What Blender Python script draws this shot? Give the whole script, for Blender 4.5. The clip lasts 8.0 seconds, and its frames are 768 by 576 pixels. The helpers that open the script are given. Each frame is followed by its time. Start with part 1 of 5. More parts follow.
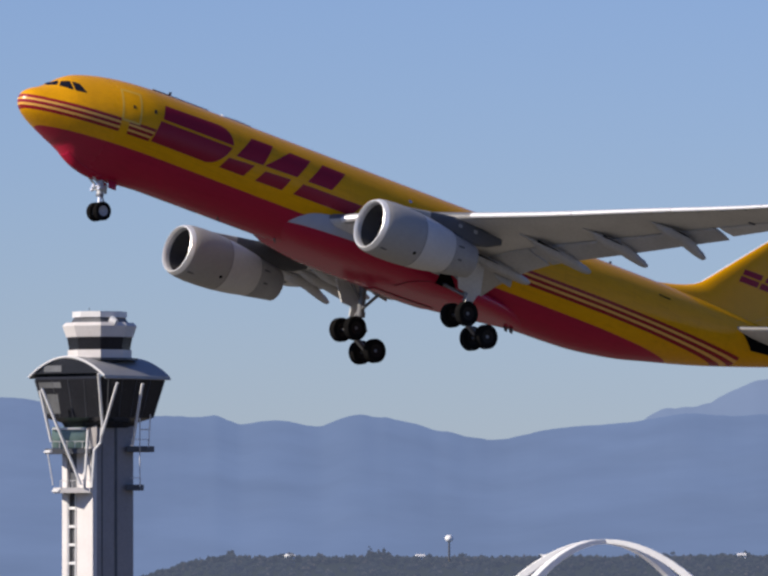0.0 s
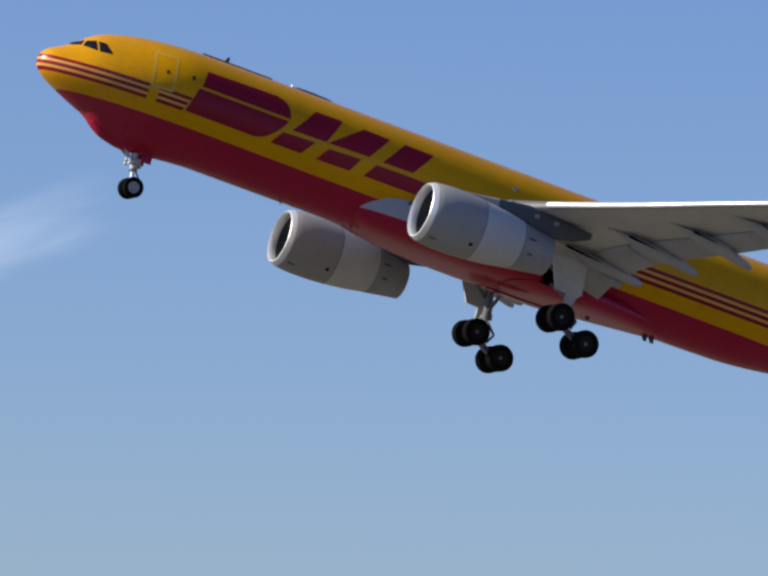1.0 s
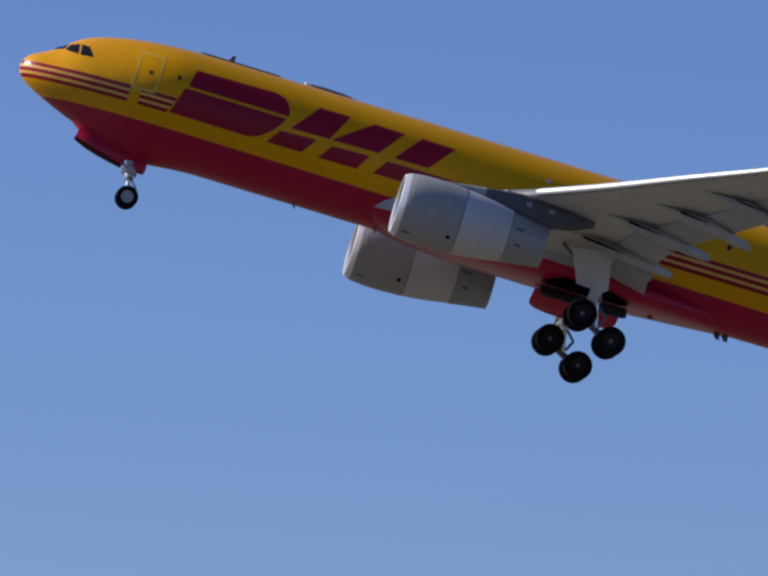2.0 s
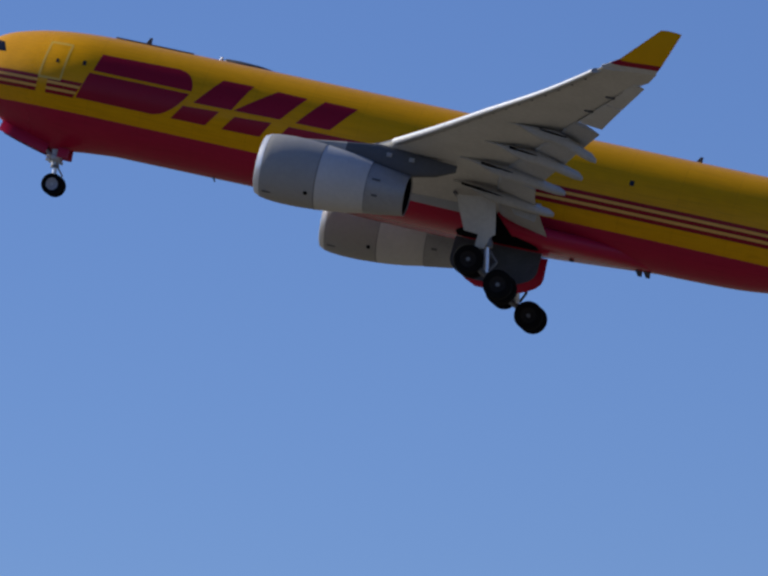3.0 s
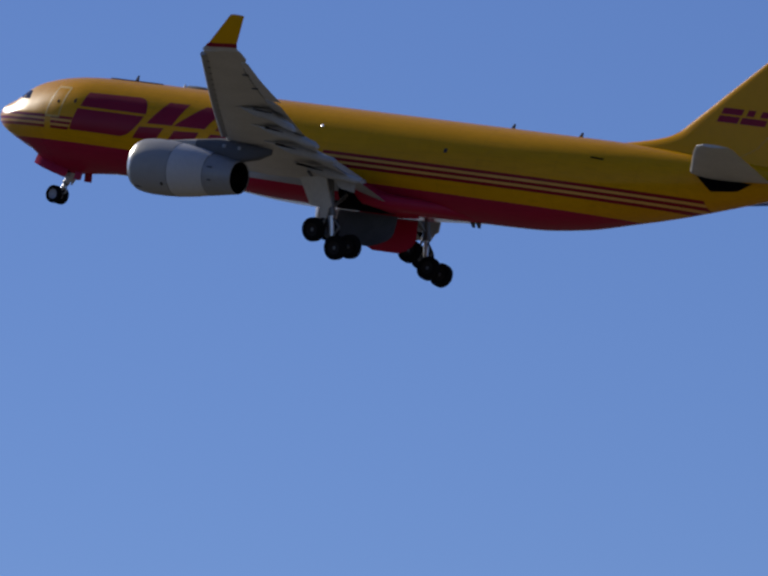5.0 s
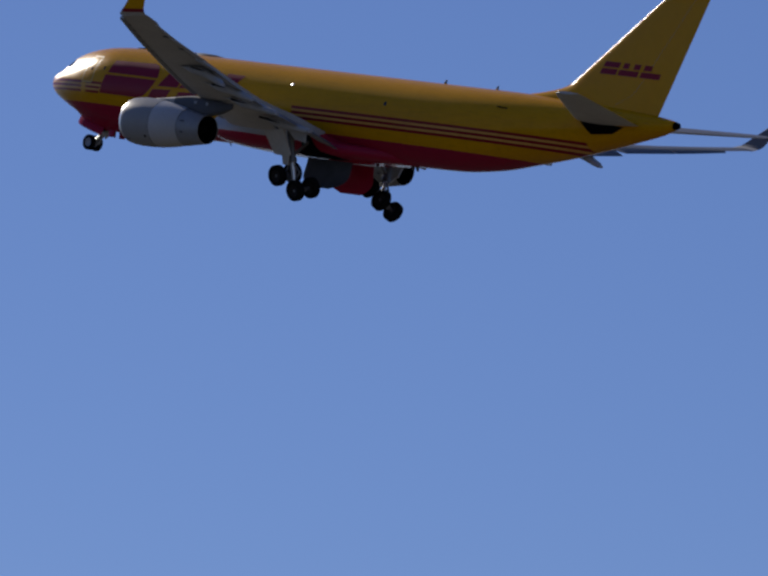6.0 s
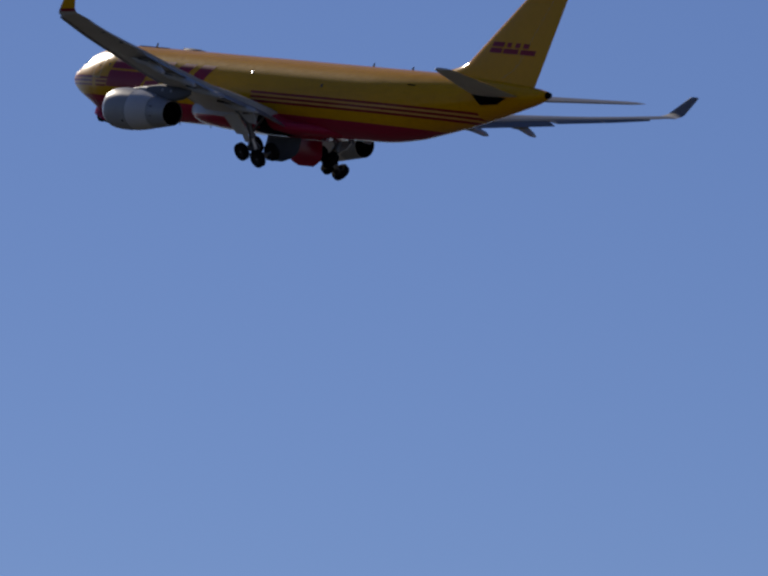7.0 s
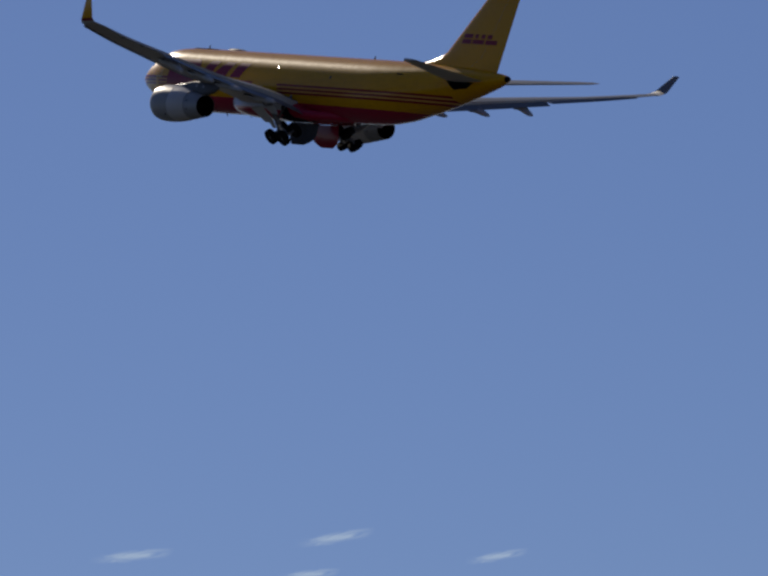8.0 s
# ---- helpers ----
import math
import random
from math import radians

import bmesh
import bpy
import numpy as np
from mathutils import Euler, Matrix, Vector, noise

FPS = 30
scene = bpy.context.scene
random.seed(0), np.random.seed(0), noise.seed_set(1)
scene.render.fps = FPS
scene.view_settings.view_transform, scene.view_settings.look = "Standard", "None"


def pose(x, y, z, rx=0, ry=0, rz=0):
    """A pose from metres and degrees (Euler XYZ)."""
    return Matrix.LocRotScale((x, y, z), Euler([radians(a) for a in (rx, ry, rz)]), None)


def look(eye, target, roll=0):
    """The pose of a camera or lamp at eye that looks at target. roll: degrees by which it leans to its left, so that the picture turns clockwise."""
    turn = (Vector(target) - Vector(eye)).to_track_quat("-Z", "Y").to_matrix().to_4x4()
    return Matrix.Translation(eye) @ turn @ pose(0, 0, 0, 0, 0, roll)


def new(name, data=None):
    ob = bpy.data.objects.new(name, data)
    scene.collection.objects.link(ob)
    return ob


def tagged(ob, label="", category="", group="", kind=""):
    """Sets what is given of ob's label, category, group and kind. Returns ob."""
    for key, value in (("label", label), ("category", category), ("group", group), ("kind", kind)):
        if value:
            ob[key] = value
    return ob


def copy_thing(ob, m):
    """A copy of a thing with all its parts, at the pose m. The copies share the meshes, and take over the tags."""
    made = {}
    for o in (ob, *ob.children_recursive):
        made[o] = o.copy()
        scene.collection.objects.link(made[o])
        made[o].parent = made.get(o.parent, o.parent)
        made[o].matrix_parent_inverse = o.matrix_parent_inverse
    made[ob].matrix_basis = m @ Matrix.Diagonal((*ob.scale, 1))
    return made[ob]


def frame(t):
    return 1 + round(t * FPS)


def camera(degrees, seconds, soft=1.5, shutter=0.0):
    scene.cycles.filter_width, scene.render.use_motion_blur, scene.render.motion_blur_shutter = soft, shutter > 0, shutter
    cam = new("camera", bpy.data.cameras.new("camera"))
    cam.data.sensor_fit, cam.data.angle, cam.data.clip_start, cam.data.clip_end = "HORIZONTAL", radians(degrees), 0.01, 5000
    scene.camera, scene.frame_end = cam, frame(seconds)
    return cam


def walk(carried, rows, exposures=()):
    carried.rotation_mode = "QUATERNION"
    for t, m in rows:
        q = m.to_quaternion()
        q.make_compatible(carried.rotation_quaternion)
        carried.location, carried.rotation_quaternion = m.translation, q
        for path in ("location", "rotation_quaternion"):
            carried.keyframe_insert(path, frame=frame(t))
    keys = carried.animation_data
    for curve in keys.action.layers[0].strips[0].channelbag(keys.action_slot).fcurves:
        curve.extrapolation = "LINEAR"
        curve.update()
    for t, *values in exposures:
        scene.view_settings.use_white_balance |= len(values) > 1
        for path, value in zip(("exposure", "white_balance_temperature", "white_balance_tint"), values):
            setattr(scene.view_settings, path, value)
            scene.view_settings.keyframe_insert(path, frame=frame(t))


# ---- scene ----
cam = camera(5.408, 8.0, soft=2.7, shutter=0.0)
EYE = 36.0   # the viewpoint on a bluff above the airfield

# seconds, yaw, pitch, roll of the panning camera; seconds, place and turn of the jet (heights above the eye)
VIEW = [
    (0, -36.488, 2.004, -0.072),
    (0.25, -33.258, 2.561, 0.555),
    (0.3, -32.59, 2.674, 0.675),
    (0.5, -29.845, 3.127, 1.135),
    (0.75, -26.349, 3.667, 1.993),
    (1, -22.722, 4.209, 2.804),
    (1.2, -19.689, 4.662, 3.16),
    (1.5, -15.01, 5.39, 3.243),
    (1.75, -11.025, 6.021, 2.954),
    (2, -7.009, 6.625, 2.515),
    (2.3, -2.221, 7.253, 2.021),
    (2.5, 0.92, 7.597, 1.752),
    (2.75, 4.776, 8.013, 1.293),
    (3, 8.599, 8.393, 0.759),
    (3.25, 12.432, 8.708, 0.108),
    (3.5, 16.222, 8.989, -0.385),
    (3.75, 19.98, 9.285, -0.378),
    (4, 23.521, 9.490, -0.218),
    (4.25, 26.673, 9.689, -0.129),
    (4.5, 29.554, 9.911, 0.016),
    (4.7, 31.759, 10.037, 0.272),
    (5, 34.982, 10.171, 0.727),
    (5.25, 37.576, 10.23, 1.136),
    (5.5, 40.039, 10.227, 1.452),
    (5.8, 42.758, 10.12, 1.554),
    (6, 44.421, 9.985, 1.427),
    (6.25, 46.351, 9.853, 0.745),
    (6.5, 48.166, 9.76, 0.721),
    (6.75, 49.946, 9.744, 0.398),
    (7, 51.662, 9.748, -0.012),
    (7.25, 53.303, 9.725, -0.472),
    (7.5, 54.871, 9.676, -1.021),
    (7.75, 56.362, 9.575, -1.716),
    (8, 57.778, 9.455, -2.465),
]
FLIGHT = [
    (0, 251.05, 373.23, 26.5, 2.44, -15.76, 179.1),
    (0.5, 194.49, 375.26, 33.42, 1.58, -15.15, 179.21),
    (1, 138.69, 376.93, 40.33, 0.83, -14.58, 179.33),
    (1.5, 83.52, 378.25, 47.24, 0.2, -14.05, 179.44),
    (2, 28.91, 379.23, 54.16, -0.31, -13.57, 179.56),
    (2.5, -25.25, 379.87, 61.08, -0.72, -13.14, 179.67),
    (3, -79.05, 380.17, 68.02, -1.01, -12.76, 179.78),
    (3.5, -132.58, 380.15, 74.99, -1.19, -12.43, 179.9),
    (4, -185.95, 379.8, 81.98, -1.25, -12.17, 180.01),
    (4.5, -239.24, 379.13, 89.01, -1.2, -11.96, 180.13),
    (5, -292.56, 378.14, 96.09, -1.04, -11.82, 180.24),
    (5.5, -346, 376.85, 103.21, -0.77, -11.76, 180.35),
    (6, -399.65, 375.26, 110.39, -0.38, -11.76, 180.47),
    (6.5, -453.61, 373.36, 117.63, 0.12, -11.84, 180.58),
    (7, -507.98, 371.18, 124.94, 0.74, -12.01, 180.7),
    (7.5, -562.85, 368.7, 132.32, 1.46, -12.25, 180.81),
    (8, -618.32, 365.94, 139.79, 2.31, -12.58, 180.92),
]


def aim(yaw, pitch, roll):
    return pose(0, 0, EYE, 0, 0, yaw) @ pose(0, 0, 0, 90 + pitch) @ pose(0, 0, 0, 0, 0, roll)


walk(cam, [(t, aim(a, b, c)) for t, a, b, c in VIEW],
     exposures=[(0, 0.22, 7000, 13), (0.5, 0.23, 7000, 14), (1.0, 0.30, 6950, 8), (2.5, 0.06, 6550, 10), (3.5, 0.08, 6700, 5), (4.0, 0.04, 6750, 5), (4.5, -0.13, 6700, 7), (6.0, -0.46, 6850, 11), (6.5, -0.57, 7050, 11), (7.0, -0.56, 7200, 11), (7.5, -0.59, 7300, 11), (8.0, -0.77, 7350, 10)])

# ---------------------------------------------------------------- light
SUN_WAY = Vector((-0.82, 0.18, 0.54)).normalized()
elev = math.asin(SUN_WAY.z)
world = bpy.data.worlds.new("sky")
scene.world = world
world.use_nodes = True
wn = world.node_tree.nodes
wl = world.node_tree.links
sky = wn.new("ShaderNodeTexSky")
sky.sky_type = "NISHITA"
sky.sun_disc = False
sky.sun_elevation = elev
sky.sun_rotation = math.atan2(SUN_WAY.x, SUN_WAY.y)
sky.altitude = 800
sky.air_density = 1.0
sky.dust_density = 0.25
sky.ozone_density = 2.0
hue = wn.new("ShaderNodeMix")          # the day's deep blue
hue.data_type, hue.blend_type = "RGBA", "MULTIPLY"
hue.inputs["Factor"].default_value = 1.0
hue.inputs["B"].default_value = (0.70, 0.87, 1.42, 1)
wl.new(sky.outputs[0], hue.inputs["A"])
wl.new(hue.outputs["Result"], wn["Background"].inputs[0])
wn["Background"].inputs[1].default_value = 0.066

sun = new("sun", bpy.data.lights.new("sun", "SUN"))
sun.data.energy = 4.8
sun.data.angle = radians(0.53)
sun.data.color = (1.0, 0.95, 0.87)
sun.matrix_world = look(SUN_WAY * 500, (0, 0, 0))


# ---------------------------------------------------------------- materials
def material(name, base, rough=0.5, metal=0.0, coat=0.0, vary=0.12, scale=1.5, bump=0.0, spec=0.5):
    """A painted or metal surface: base colour with broad and fine variation and a faint relief."""
    m = bpy.data.materials.new(name)
    m.use_nodes = True
    n, l = m.node_tree.nodes, m.node_tree.links
    b = n["Principled BSDF"]
    b.inputs["Roughness"].default_value = rough
    b.inputs["Metallic"].default_value = metal
    b.inputs["Coat Weight"].default_value = coat
    b.inputs["Coat Roughness"].default_value = 0.08
    b.inputs["Specular IOR Level"].default_value = spec
    tc = n.new("ShaderNodeTexCoord")
    big, fine = n.new("ShaderNodeTexNoise"), n.new("ShaderNodeTexNoise")
    big.inputs["Scale"].default_value = scale * 0.3
    fine.inputs["Scale"].default_value = scale * 4
    fine.inputs["Detail"].default_value = 6
    add = n.new("ShaderNodeMath")
    add.operation = "ADD"
    ramp = n.new("ShaderNodeMapRange")
    ramp.inputs[1].default_value, ramp.inputs[2].default_value = 0.6, 1.4
    ramp.inputs[3].default_value, ramp.inputs[4].default_value = 1 - vary, 1 + vary
    mul = n.new("ShaderNodeVectorMath")
    mul.operation = "SCALE"
    mul.inputs[0].default_value = base
    for tex in (big, fine):
        l.new(tc.outputs["Object"], tex.inputs["Vector"])
    l.new(big.outputs["Fac"], add.inputs[0])
    l.new(fine.outputs["Fac"], add.inputs[1])
    l.new(add.outputs[0], ramp.inputs[0])
    l.new(ramp.outputs[0], mul.inputs["Scale"])
    l.new(mul.outputs[0], b.inputs["Base Color"])
    rr = n.new("ShaderNodeMapRange")
    rr.inputs[3].default_value, rr.inputs[4].default_value = max(rough - 0.03, 0.02), min(rough + 0.05, 1)
    l.new(fine.outputs["Fac"], rr.inputs[0])
    l.new(rr.outputs[0], b.inputs["Roughness"])
    if bump:
        bp = n.new("ShaderNodeBump")
        bp.inputs["Strength"].default_value = bump
        bp.inputs["Distance"].default_value = 0.05
        l.new(fine.outputs["Fac"], bp.inputs["Height"])
        l.new(bp.outputs[0], b.inputs["Normal"])
    return m


def maths(n, l, op, a, b=None, c=None):
    k = n.new("ShaderNodeMath")
    k.operation = op
    for i, v in enumerate((a, b, c)):
        if v is None:
            continue
        if isinstance(v, (int, float)):
            k.inputs[i].default_value = v
        else:
            l.new(v, k.inputs[i])
    return k.outputs[0]


YELLOW = (0.76, 0.342, 0.002)
RED = (0.42, 0.012, 0.044)


def livery(name, upper, lower, line, slope, stripes=False, seams=True):
    """Gloss paint in two colours with a straight waterline, pin stripes and frame seams."""
    m = material(name, upper, rough=0.20, vary=0.06, scale=0.5, spec=0.2)
    n, l = m.node_tree.nodes, m.node_tree.links
    b = n["Principled BSDF"]
    paint = b.inputs["Base Color"].links[0].from_socket
    shade = paint.node.inputs["Scale"].links[0].from_socket
    tc = n.new("ShaderNodeTexCoord")
    sp = n.new("ShaderNodeSeparateXYZ")
    l.new(tc.outputs["Object"], sp.inputs[0])
    s = maths(n, l, "MULTIPLY", sp.outputs[0], -1.0)
    z = sp.outputs[2]
    zl = maths(n, l, "MULTIPLY_ADD", s, slope, line)
    if stripes:     # the radome and cockpit are less polished than the barrel
        worn = n.new("ShaderNodeMapRange")
        worn.interpolation_type = "SMOOTHSTEP"
        worn.inputs[1].default_value, worn.inputs[2].default_value = 3.0, 7.0
        worn.inputs[3].default_value, worn.inputs[4].default_value = 0.12, 0.0
        l.new(s, worn.inputs[0])
        old = b.inputs["Roughness"].links[0].from_socket
        l.new(maths(n, l, "ADD", old, worn.outputs[0]), b.inputs["Roughness"])
        l.new(maths(n, l, "MULTIPLY_ADD", worn.outputs[0], 2.2, 0.15), b.inputs["Specular IOR Level"])
    red = maths(n, l, "LESS_THAN", z, zl)
    if name == "fairing_paint":     # grey ends behind the wing
        red = maths(n, l, "MAXIMUM", red, maths(n, l, "GREATER_THAN", s, 28.6))
    if stripes:
        # three bands 0.17 high between z 0.02 and -0.75
        pitch = maths(n, l, "MULTIPLY_ADD", maths(n, l, "GREATER_THAN", s, 15.0), 0.03, 0.30)
        k = maths(n, l, "DIVIDE", maths(n, l, "SUBTRACT", 0.02, z), pitch)
        inside = maths(n, l, "MULTIPLY", maths(n, l, "GREATER_THAN", k, 0.0), maths(n, l, "LESS_THAN", k, 2.57))
        band = maths(n, l, "MULTIPLY", inside, maths(n, l, "LESS_THAN", maths(n, l, "FRACT", k), 0.57))
        lean = maths(n, l, "MULTIPLY_ADD", z, -0.45, s)     # slanted ends
        nose = maths(n, l, "LESS_THAN", s, 5.2)
        mid = maths(n, l, "MULTIPLY", maths(n, l, "GREATER_THAN", s, 5.7), maths(n, l, "LESS_THAN", lean, 7.45))
        rear = maths(n, l, "MULTIPLY", maths(n, l, "GREATER_THAN", s, 26.0), maths(n, l, "LESS_THAN", s, 51.5))
        where = maths(n, l, "ADD", maths(n, l, "ADD", nose, mid), rear)
        stripe = maths(n, l, "MULTIPLY", band, where)
    lo = n.new("ShaderNodeVectorMath")
    lo.operation = "SCALE"
    lo.inputs[0].default_value = lower
    l.new(shade, lo.inputs["Scale"])
    mix = n.new("ShaderNodeMix")
    mix.data_type = "RGBA"
    l.new(red, mix.inputs["Factor"])
    l.new(paint, mix.inputs["A"])
    l.new(lo.outputs[0], mix.inputs["B"])
    out = mix.outputs["Result"]
    if stripes:
        gap_mix = n.new("ShaderNodeMix")        # paler yellow between the stripes
        gap_mix.data_type = "RGBA"
        l.new(maths(n, l, "MULTIPLY", inside, where), gap_mix.inputs["Factor"])
        l.new(out, gap_mix.inputs["A"])
        gap_mix.inputs["B"].default_value = (0.82, 0.43, 0.09, 1)
        out = gap_mix.outputs["Result"]
        line_mix = n.new("ShaderNodeMix")
        line_mix.data_type = "RGBA"
        l.new(stripe, line_mix.inputs["Factor"])
        l.new(out, line_mix.inputs["A"])
        line_mix.inputs["B"].default_value = (0.30, 0.008, 0.018, 1)
        out = line_mix.outputs["Result"]
    if seams:
        # long faint dirt streaks
        mp, streak, fade = n.new("ShaderNodeMapping"), n.new("ShaderNodeTexNoise"), n.new("ShaderNodeMapRange")
        mp.inputs["Scale"].default_value = (0.10, 2.2, 2.2)
        streak.inputs["Detail"].default_value = 5
        fade.inputs[1].default_value, fade.inputs[2].default_value = 0.45, 0.75
        fade.inputs[3].default_value, fade.inputs[4].default_value = 0.0, 0.30
        l.new(tc.outputs["Object"], mp.inputs[0])
        l.new(mp.outputs[0], streak.inputs["Vector"])
        l.new(streak.outputs["Fac"], fade.inputs[0])
        dirt = n.new("ShaderNodeMix")
        dirt.data_type, dirt.blend_type = "RGBA", "MULTIPLY"
        l.new(fade.outputs[0], dirt.inputs["Factor"])
        l.new(out, dirt.inputs["A"])
        dirt.inputs["B"].default_value = (0.55, 0.48, 0.42, 1)
        out = dirt.outputs["Result"]
        # faint skin joints every 2.6 m along the hull
        g = maths(n, l, "LESS_THAN", maths(n, l, "FRACT", maths(n, l, "DIVIDE", s, 2.63)), 0.012)
        dark = n.new("ShaderNodeMix")
        dark.data_type = "RGBA"
        dark.blend_type = "MULTIPLY"
        l.new(maths(n, l, "MULTIPLY", g, 0.16), dark.inputs["Factor"])
        l.new(out, dark.inputs["A"])
        dark.inputs["B"].default_value = (0.3, 0.28, 0.27, 1)
        out = dark.outputs["Result"]
    l.new(out, b.inputs["Base Color"])
    return m


HULL = livery("hull_paint", YELLOW, RED, -1.38, -0.005, stripes=True)
FAIRING = livery("fairing_paint", (0.42, 0.42, 0.42), RED, -1.72, -0.02, seams=False)
FIN_PAINT = material("fin_yellow", YELLOW, 0.16, vary=0.06, scale=0.5, spec=0.2)
LOGO_RED = material("logo_red", (0.30, 0.004, 0.022), 0.28, vary=0.06, spec=0.22)
WING_GREY = material("wing_grey", (0.56, 0.545, 0.515), 0.5, vary=0.14, spec=0.12, scale=1.2)
WING_TOP = material("wing_top_dark", (0.15, 0.155, 0.165), 0.42, vary=0.15, scale=1.2, spec=0.4)
FLAP_GREY = material("flap_grey", (0.42, 0.41, 0.395), 0.5, vary=0.18, scale=1.5, spec=0.12)
NACELLE = material("nacelle_grey", (0.36, 0.345, 0.32), 0.40, spec=0.22, vary=0.08, scale=1.2)
SLEEVE = material("sleeve_pale_grey", (0.58, 0.565, 0.54), 0.40, spec=0.22, vary=0.08, scale=1.2)
NOZZLE = material("nozzle_metal", (0.33, 0.33, 0.33), 0.48, metal=0.25, vary=0.15, scale=2)
BRIGHT = material("polished_aluminium", (0.88, 0.88, 0.88), 0.38, metal=0.8, vary=0.05)
# near black; on flat sheets it stands in for shade in openings
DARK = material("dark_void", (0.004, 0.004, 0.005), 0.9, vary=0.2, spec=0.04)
PYLON = material("pylon_dark_grey", (0.085, 0.088, 0.095), 0.6, vary=0.15)
TYRE = material("tyre_rubber", (0.010, 0.0095, 0.0095), 0.9, vary=0.3, scale=6, spec=0.04)
HUB = material("hub_grey", (0.022, 0.019, 0.018), 0.7, spec=0.08)
STEEL = material("gear_steel", (0.17, 0.17, 0.175), 0.45, metal=0.4, vary=0.15, scale=4)
DOOR_IN = material("door_inside_grey", (0.075, 0.075, 0.078), 0.65, vary=0.3, scale=3, spec=0.12)
DOOR_RED = material("door_outside_red", RED, 0.15, vary=0.07, spec=0.2)
DOOR_BROWN = material("door_inside_brown", (0.16, 0.035, 0.035), 0.6, vary=0.25, scale=3, spec=0.15)
GLASS = material("cockpit_glass", (0.012, 0.011, 0.013), 0.08, vary=0.1)
NOSE_HUB = material("nose_hub_grey", (0.34, 0.34, 0.35), 0.45, vary=0.12, scale=4)
NOSE_STEEL = material("nose_gear_white", (0.50, 0.50, 0.49), 0.4, metal=0.3, vary=0.12, scale=4)
SLAT_METAL = material("slat_bare_metal", (0.78, 0.78, 0.78), 0.32, metal=0.3, vary=0.06)
LIP = material("intake_lip_metal", (0.88, 0.88, 0.87), 0.34, metal=0.45, vary=0.05)
GLINT_METAL = material("glint_metal", (0.85, 0.85, 0.85), 0.26, metal=1.0, vary=0.04)
WHITE = material("white_paint", (0.78, 0.78, 0.77), 0.4, vary=0.06)
OUTLINE = material("door_outline", (0.70, 0.43, 0.06), 0.35, vary=0.08)

STRUT_WHITE = material("strut_white", (0.62, 0.62, 0.62), 0.45, vary=0.06)
DARK_STEEL = material("platform_steel", (0.07, 0.075, 0.085), 0.55, vary=0.2)
CONCRETE = material("tower_concrete", (0.27, 0.255, 0.255), 0.8, vary=0.14, scale=0.5, bump=0.2)
PALE = material("tower_pale_panel", (0.58, 0.555, 0.54), 0.6, vary=0.1, scale=0.6)
ROOF = material("tower_roof_metal", (0.33, 0.33, 0.33), 0.5, metal=0.2, vary=0.12, scale=0.5)
TOWER_GLASS = material("tower_glass", (0.016, 0.017, 0.021), 0.25, vary=0.25, scale=0.6, spec=0.25)
GREEN_GLASS = material("green_glass", (0.16, 0.24, 0.22), 0.12, vary=0.15, scale=0.6)
PANE_GREY = material("pane_grey", (0.12, 0.125, 0.13), 0.3, vary=0.3, scale=0.8)


# ---------------------------------------------------------------- mesh helpers
def part(name, bm, mat, parent=None, label="", smooth=True, sharp=38):
    """One mesh object from a bmesh, under a thing or a part."""
    bmesh.ops.remove_doubles(bm, verts=bm.verts, dist=0.0004)
    bmesh.ops.recalc_face_normals(bm, faces=bm.faces)
    me = bpy.data.meshes.new(name)
    bm.to_mesh(me)
    bm.free()
    for m in mat if isinstance(mat, (list, tuple)) else (mat,):
        me.materials.append(m)
    if smooth:
        me.polygons.foreach_set("use_smooth", [True] * len(me.polygons))
        me.set_sharp_from_angle(angle=radians(sharp))
    ob = new(name, me)
    if parent:
        ob.parent = parent
    if label:
        tagged(ob, label)
    return ob


def loft(rings, cap=True, closed=True, bm=None, mat=0):
    """Skin a list of rings with the same number of points."""
    bm = bm or bmesh.new()
    vs = [[bm.verts.new(p) for p in r] for r in rings]
    k = len(vs[0])
    for a, b in zip(vs, vs[1:]):
        for i in range(k if closed else k - 1):
            j = (i + 1) % k
            f = bm.faces.new((a[i], a[j], b[j], b[i]))
            f.material_index = mat
    if cap and closed:
        for r in (vs[0], vs[-1]):
            try:
                bm.faces.new(r).material_index = mat
            except ValueError:
                pass
    return bm


def box(size, at=(0, 0, 0), rot=None, bevel=0.0, bm=None, mat=0):
    bm = bm or bmesh.new()
    m = Matrix.Translation(at) @ (rot or Matrix()) @ Matrix.Diagonal((*size, 1))
    made = bmesh.ops.create_cube(bm, size=1, matrix=m)["verts"]
    faces = {f for v in made for f in v.link_faces}
    for f in faces:
        f.material_index = mat
    if bevel:
        edges = list({e for v in made for e in v.link_edges})
        bmesh.ops.bevel(bm, geom=edges, offset=bevel, segments=2, affect="EDGES", profile=0.5)
    return bm


def rod(a, b, r, r2=None, n=10, bm=None, mat=0):
    bm = bm or bmesh.new()
    a, b = Vector(a), Vector(b)
    d = b - a
    m = Matrix.Translation((a + b) / 2) @ d.to_track_quat("Z", "Y").to_matrix().to_4x4()
    made = bmesh.ops.create_cone(bm, cap_ends=True, segments=n, radius1=r, radius2=r if r2 is None else r2, depth=d.length, matrix=m)
    for f in {f for v in made["verts"] for f in v.link_faces}:
        f.material_index = mat
    return bm


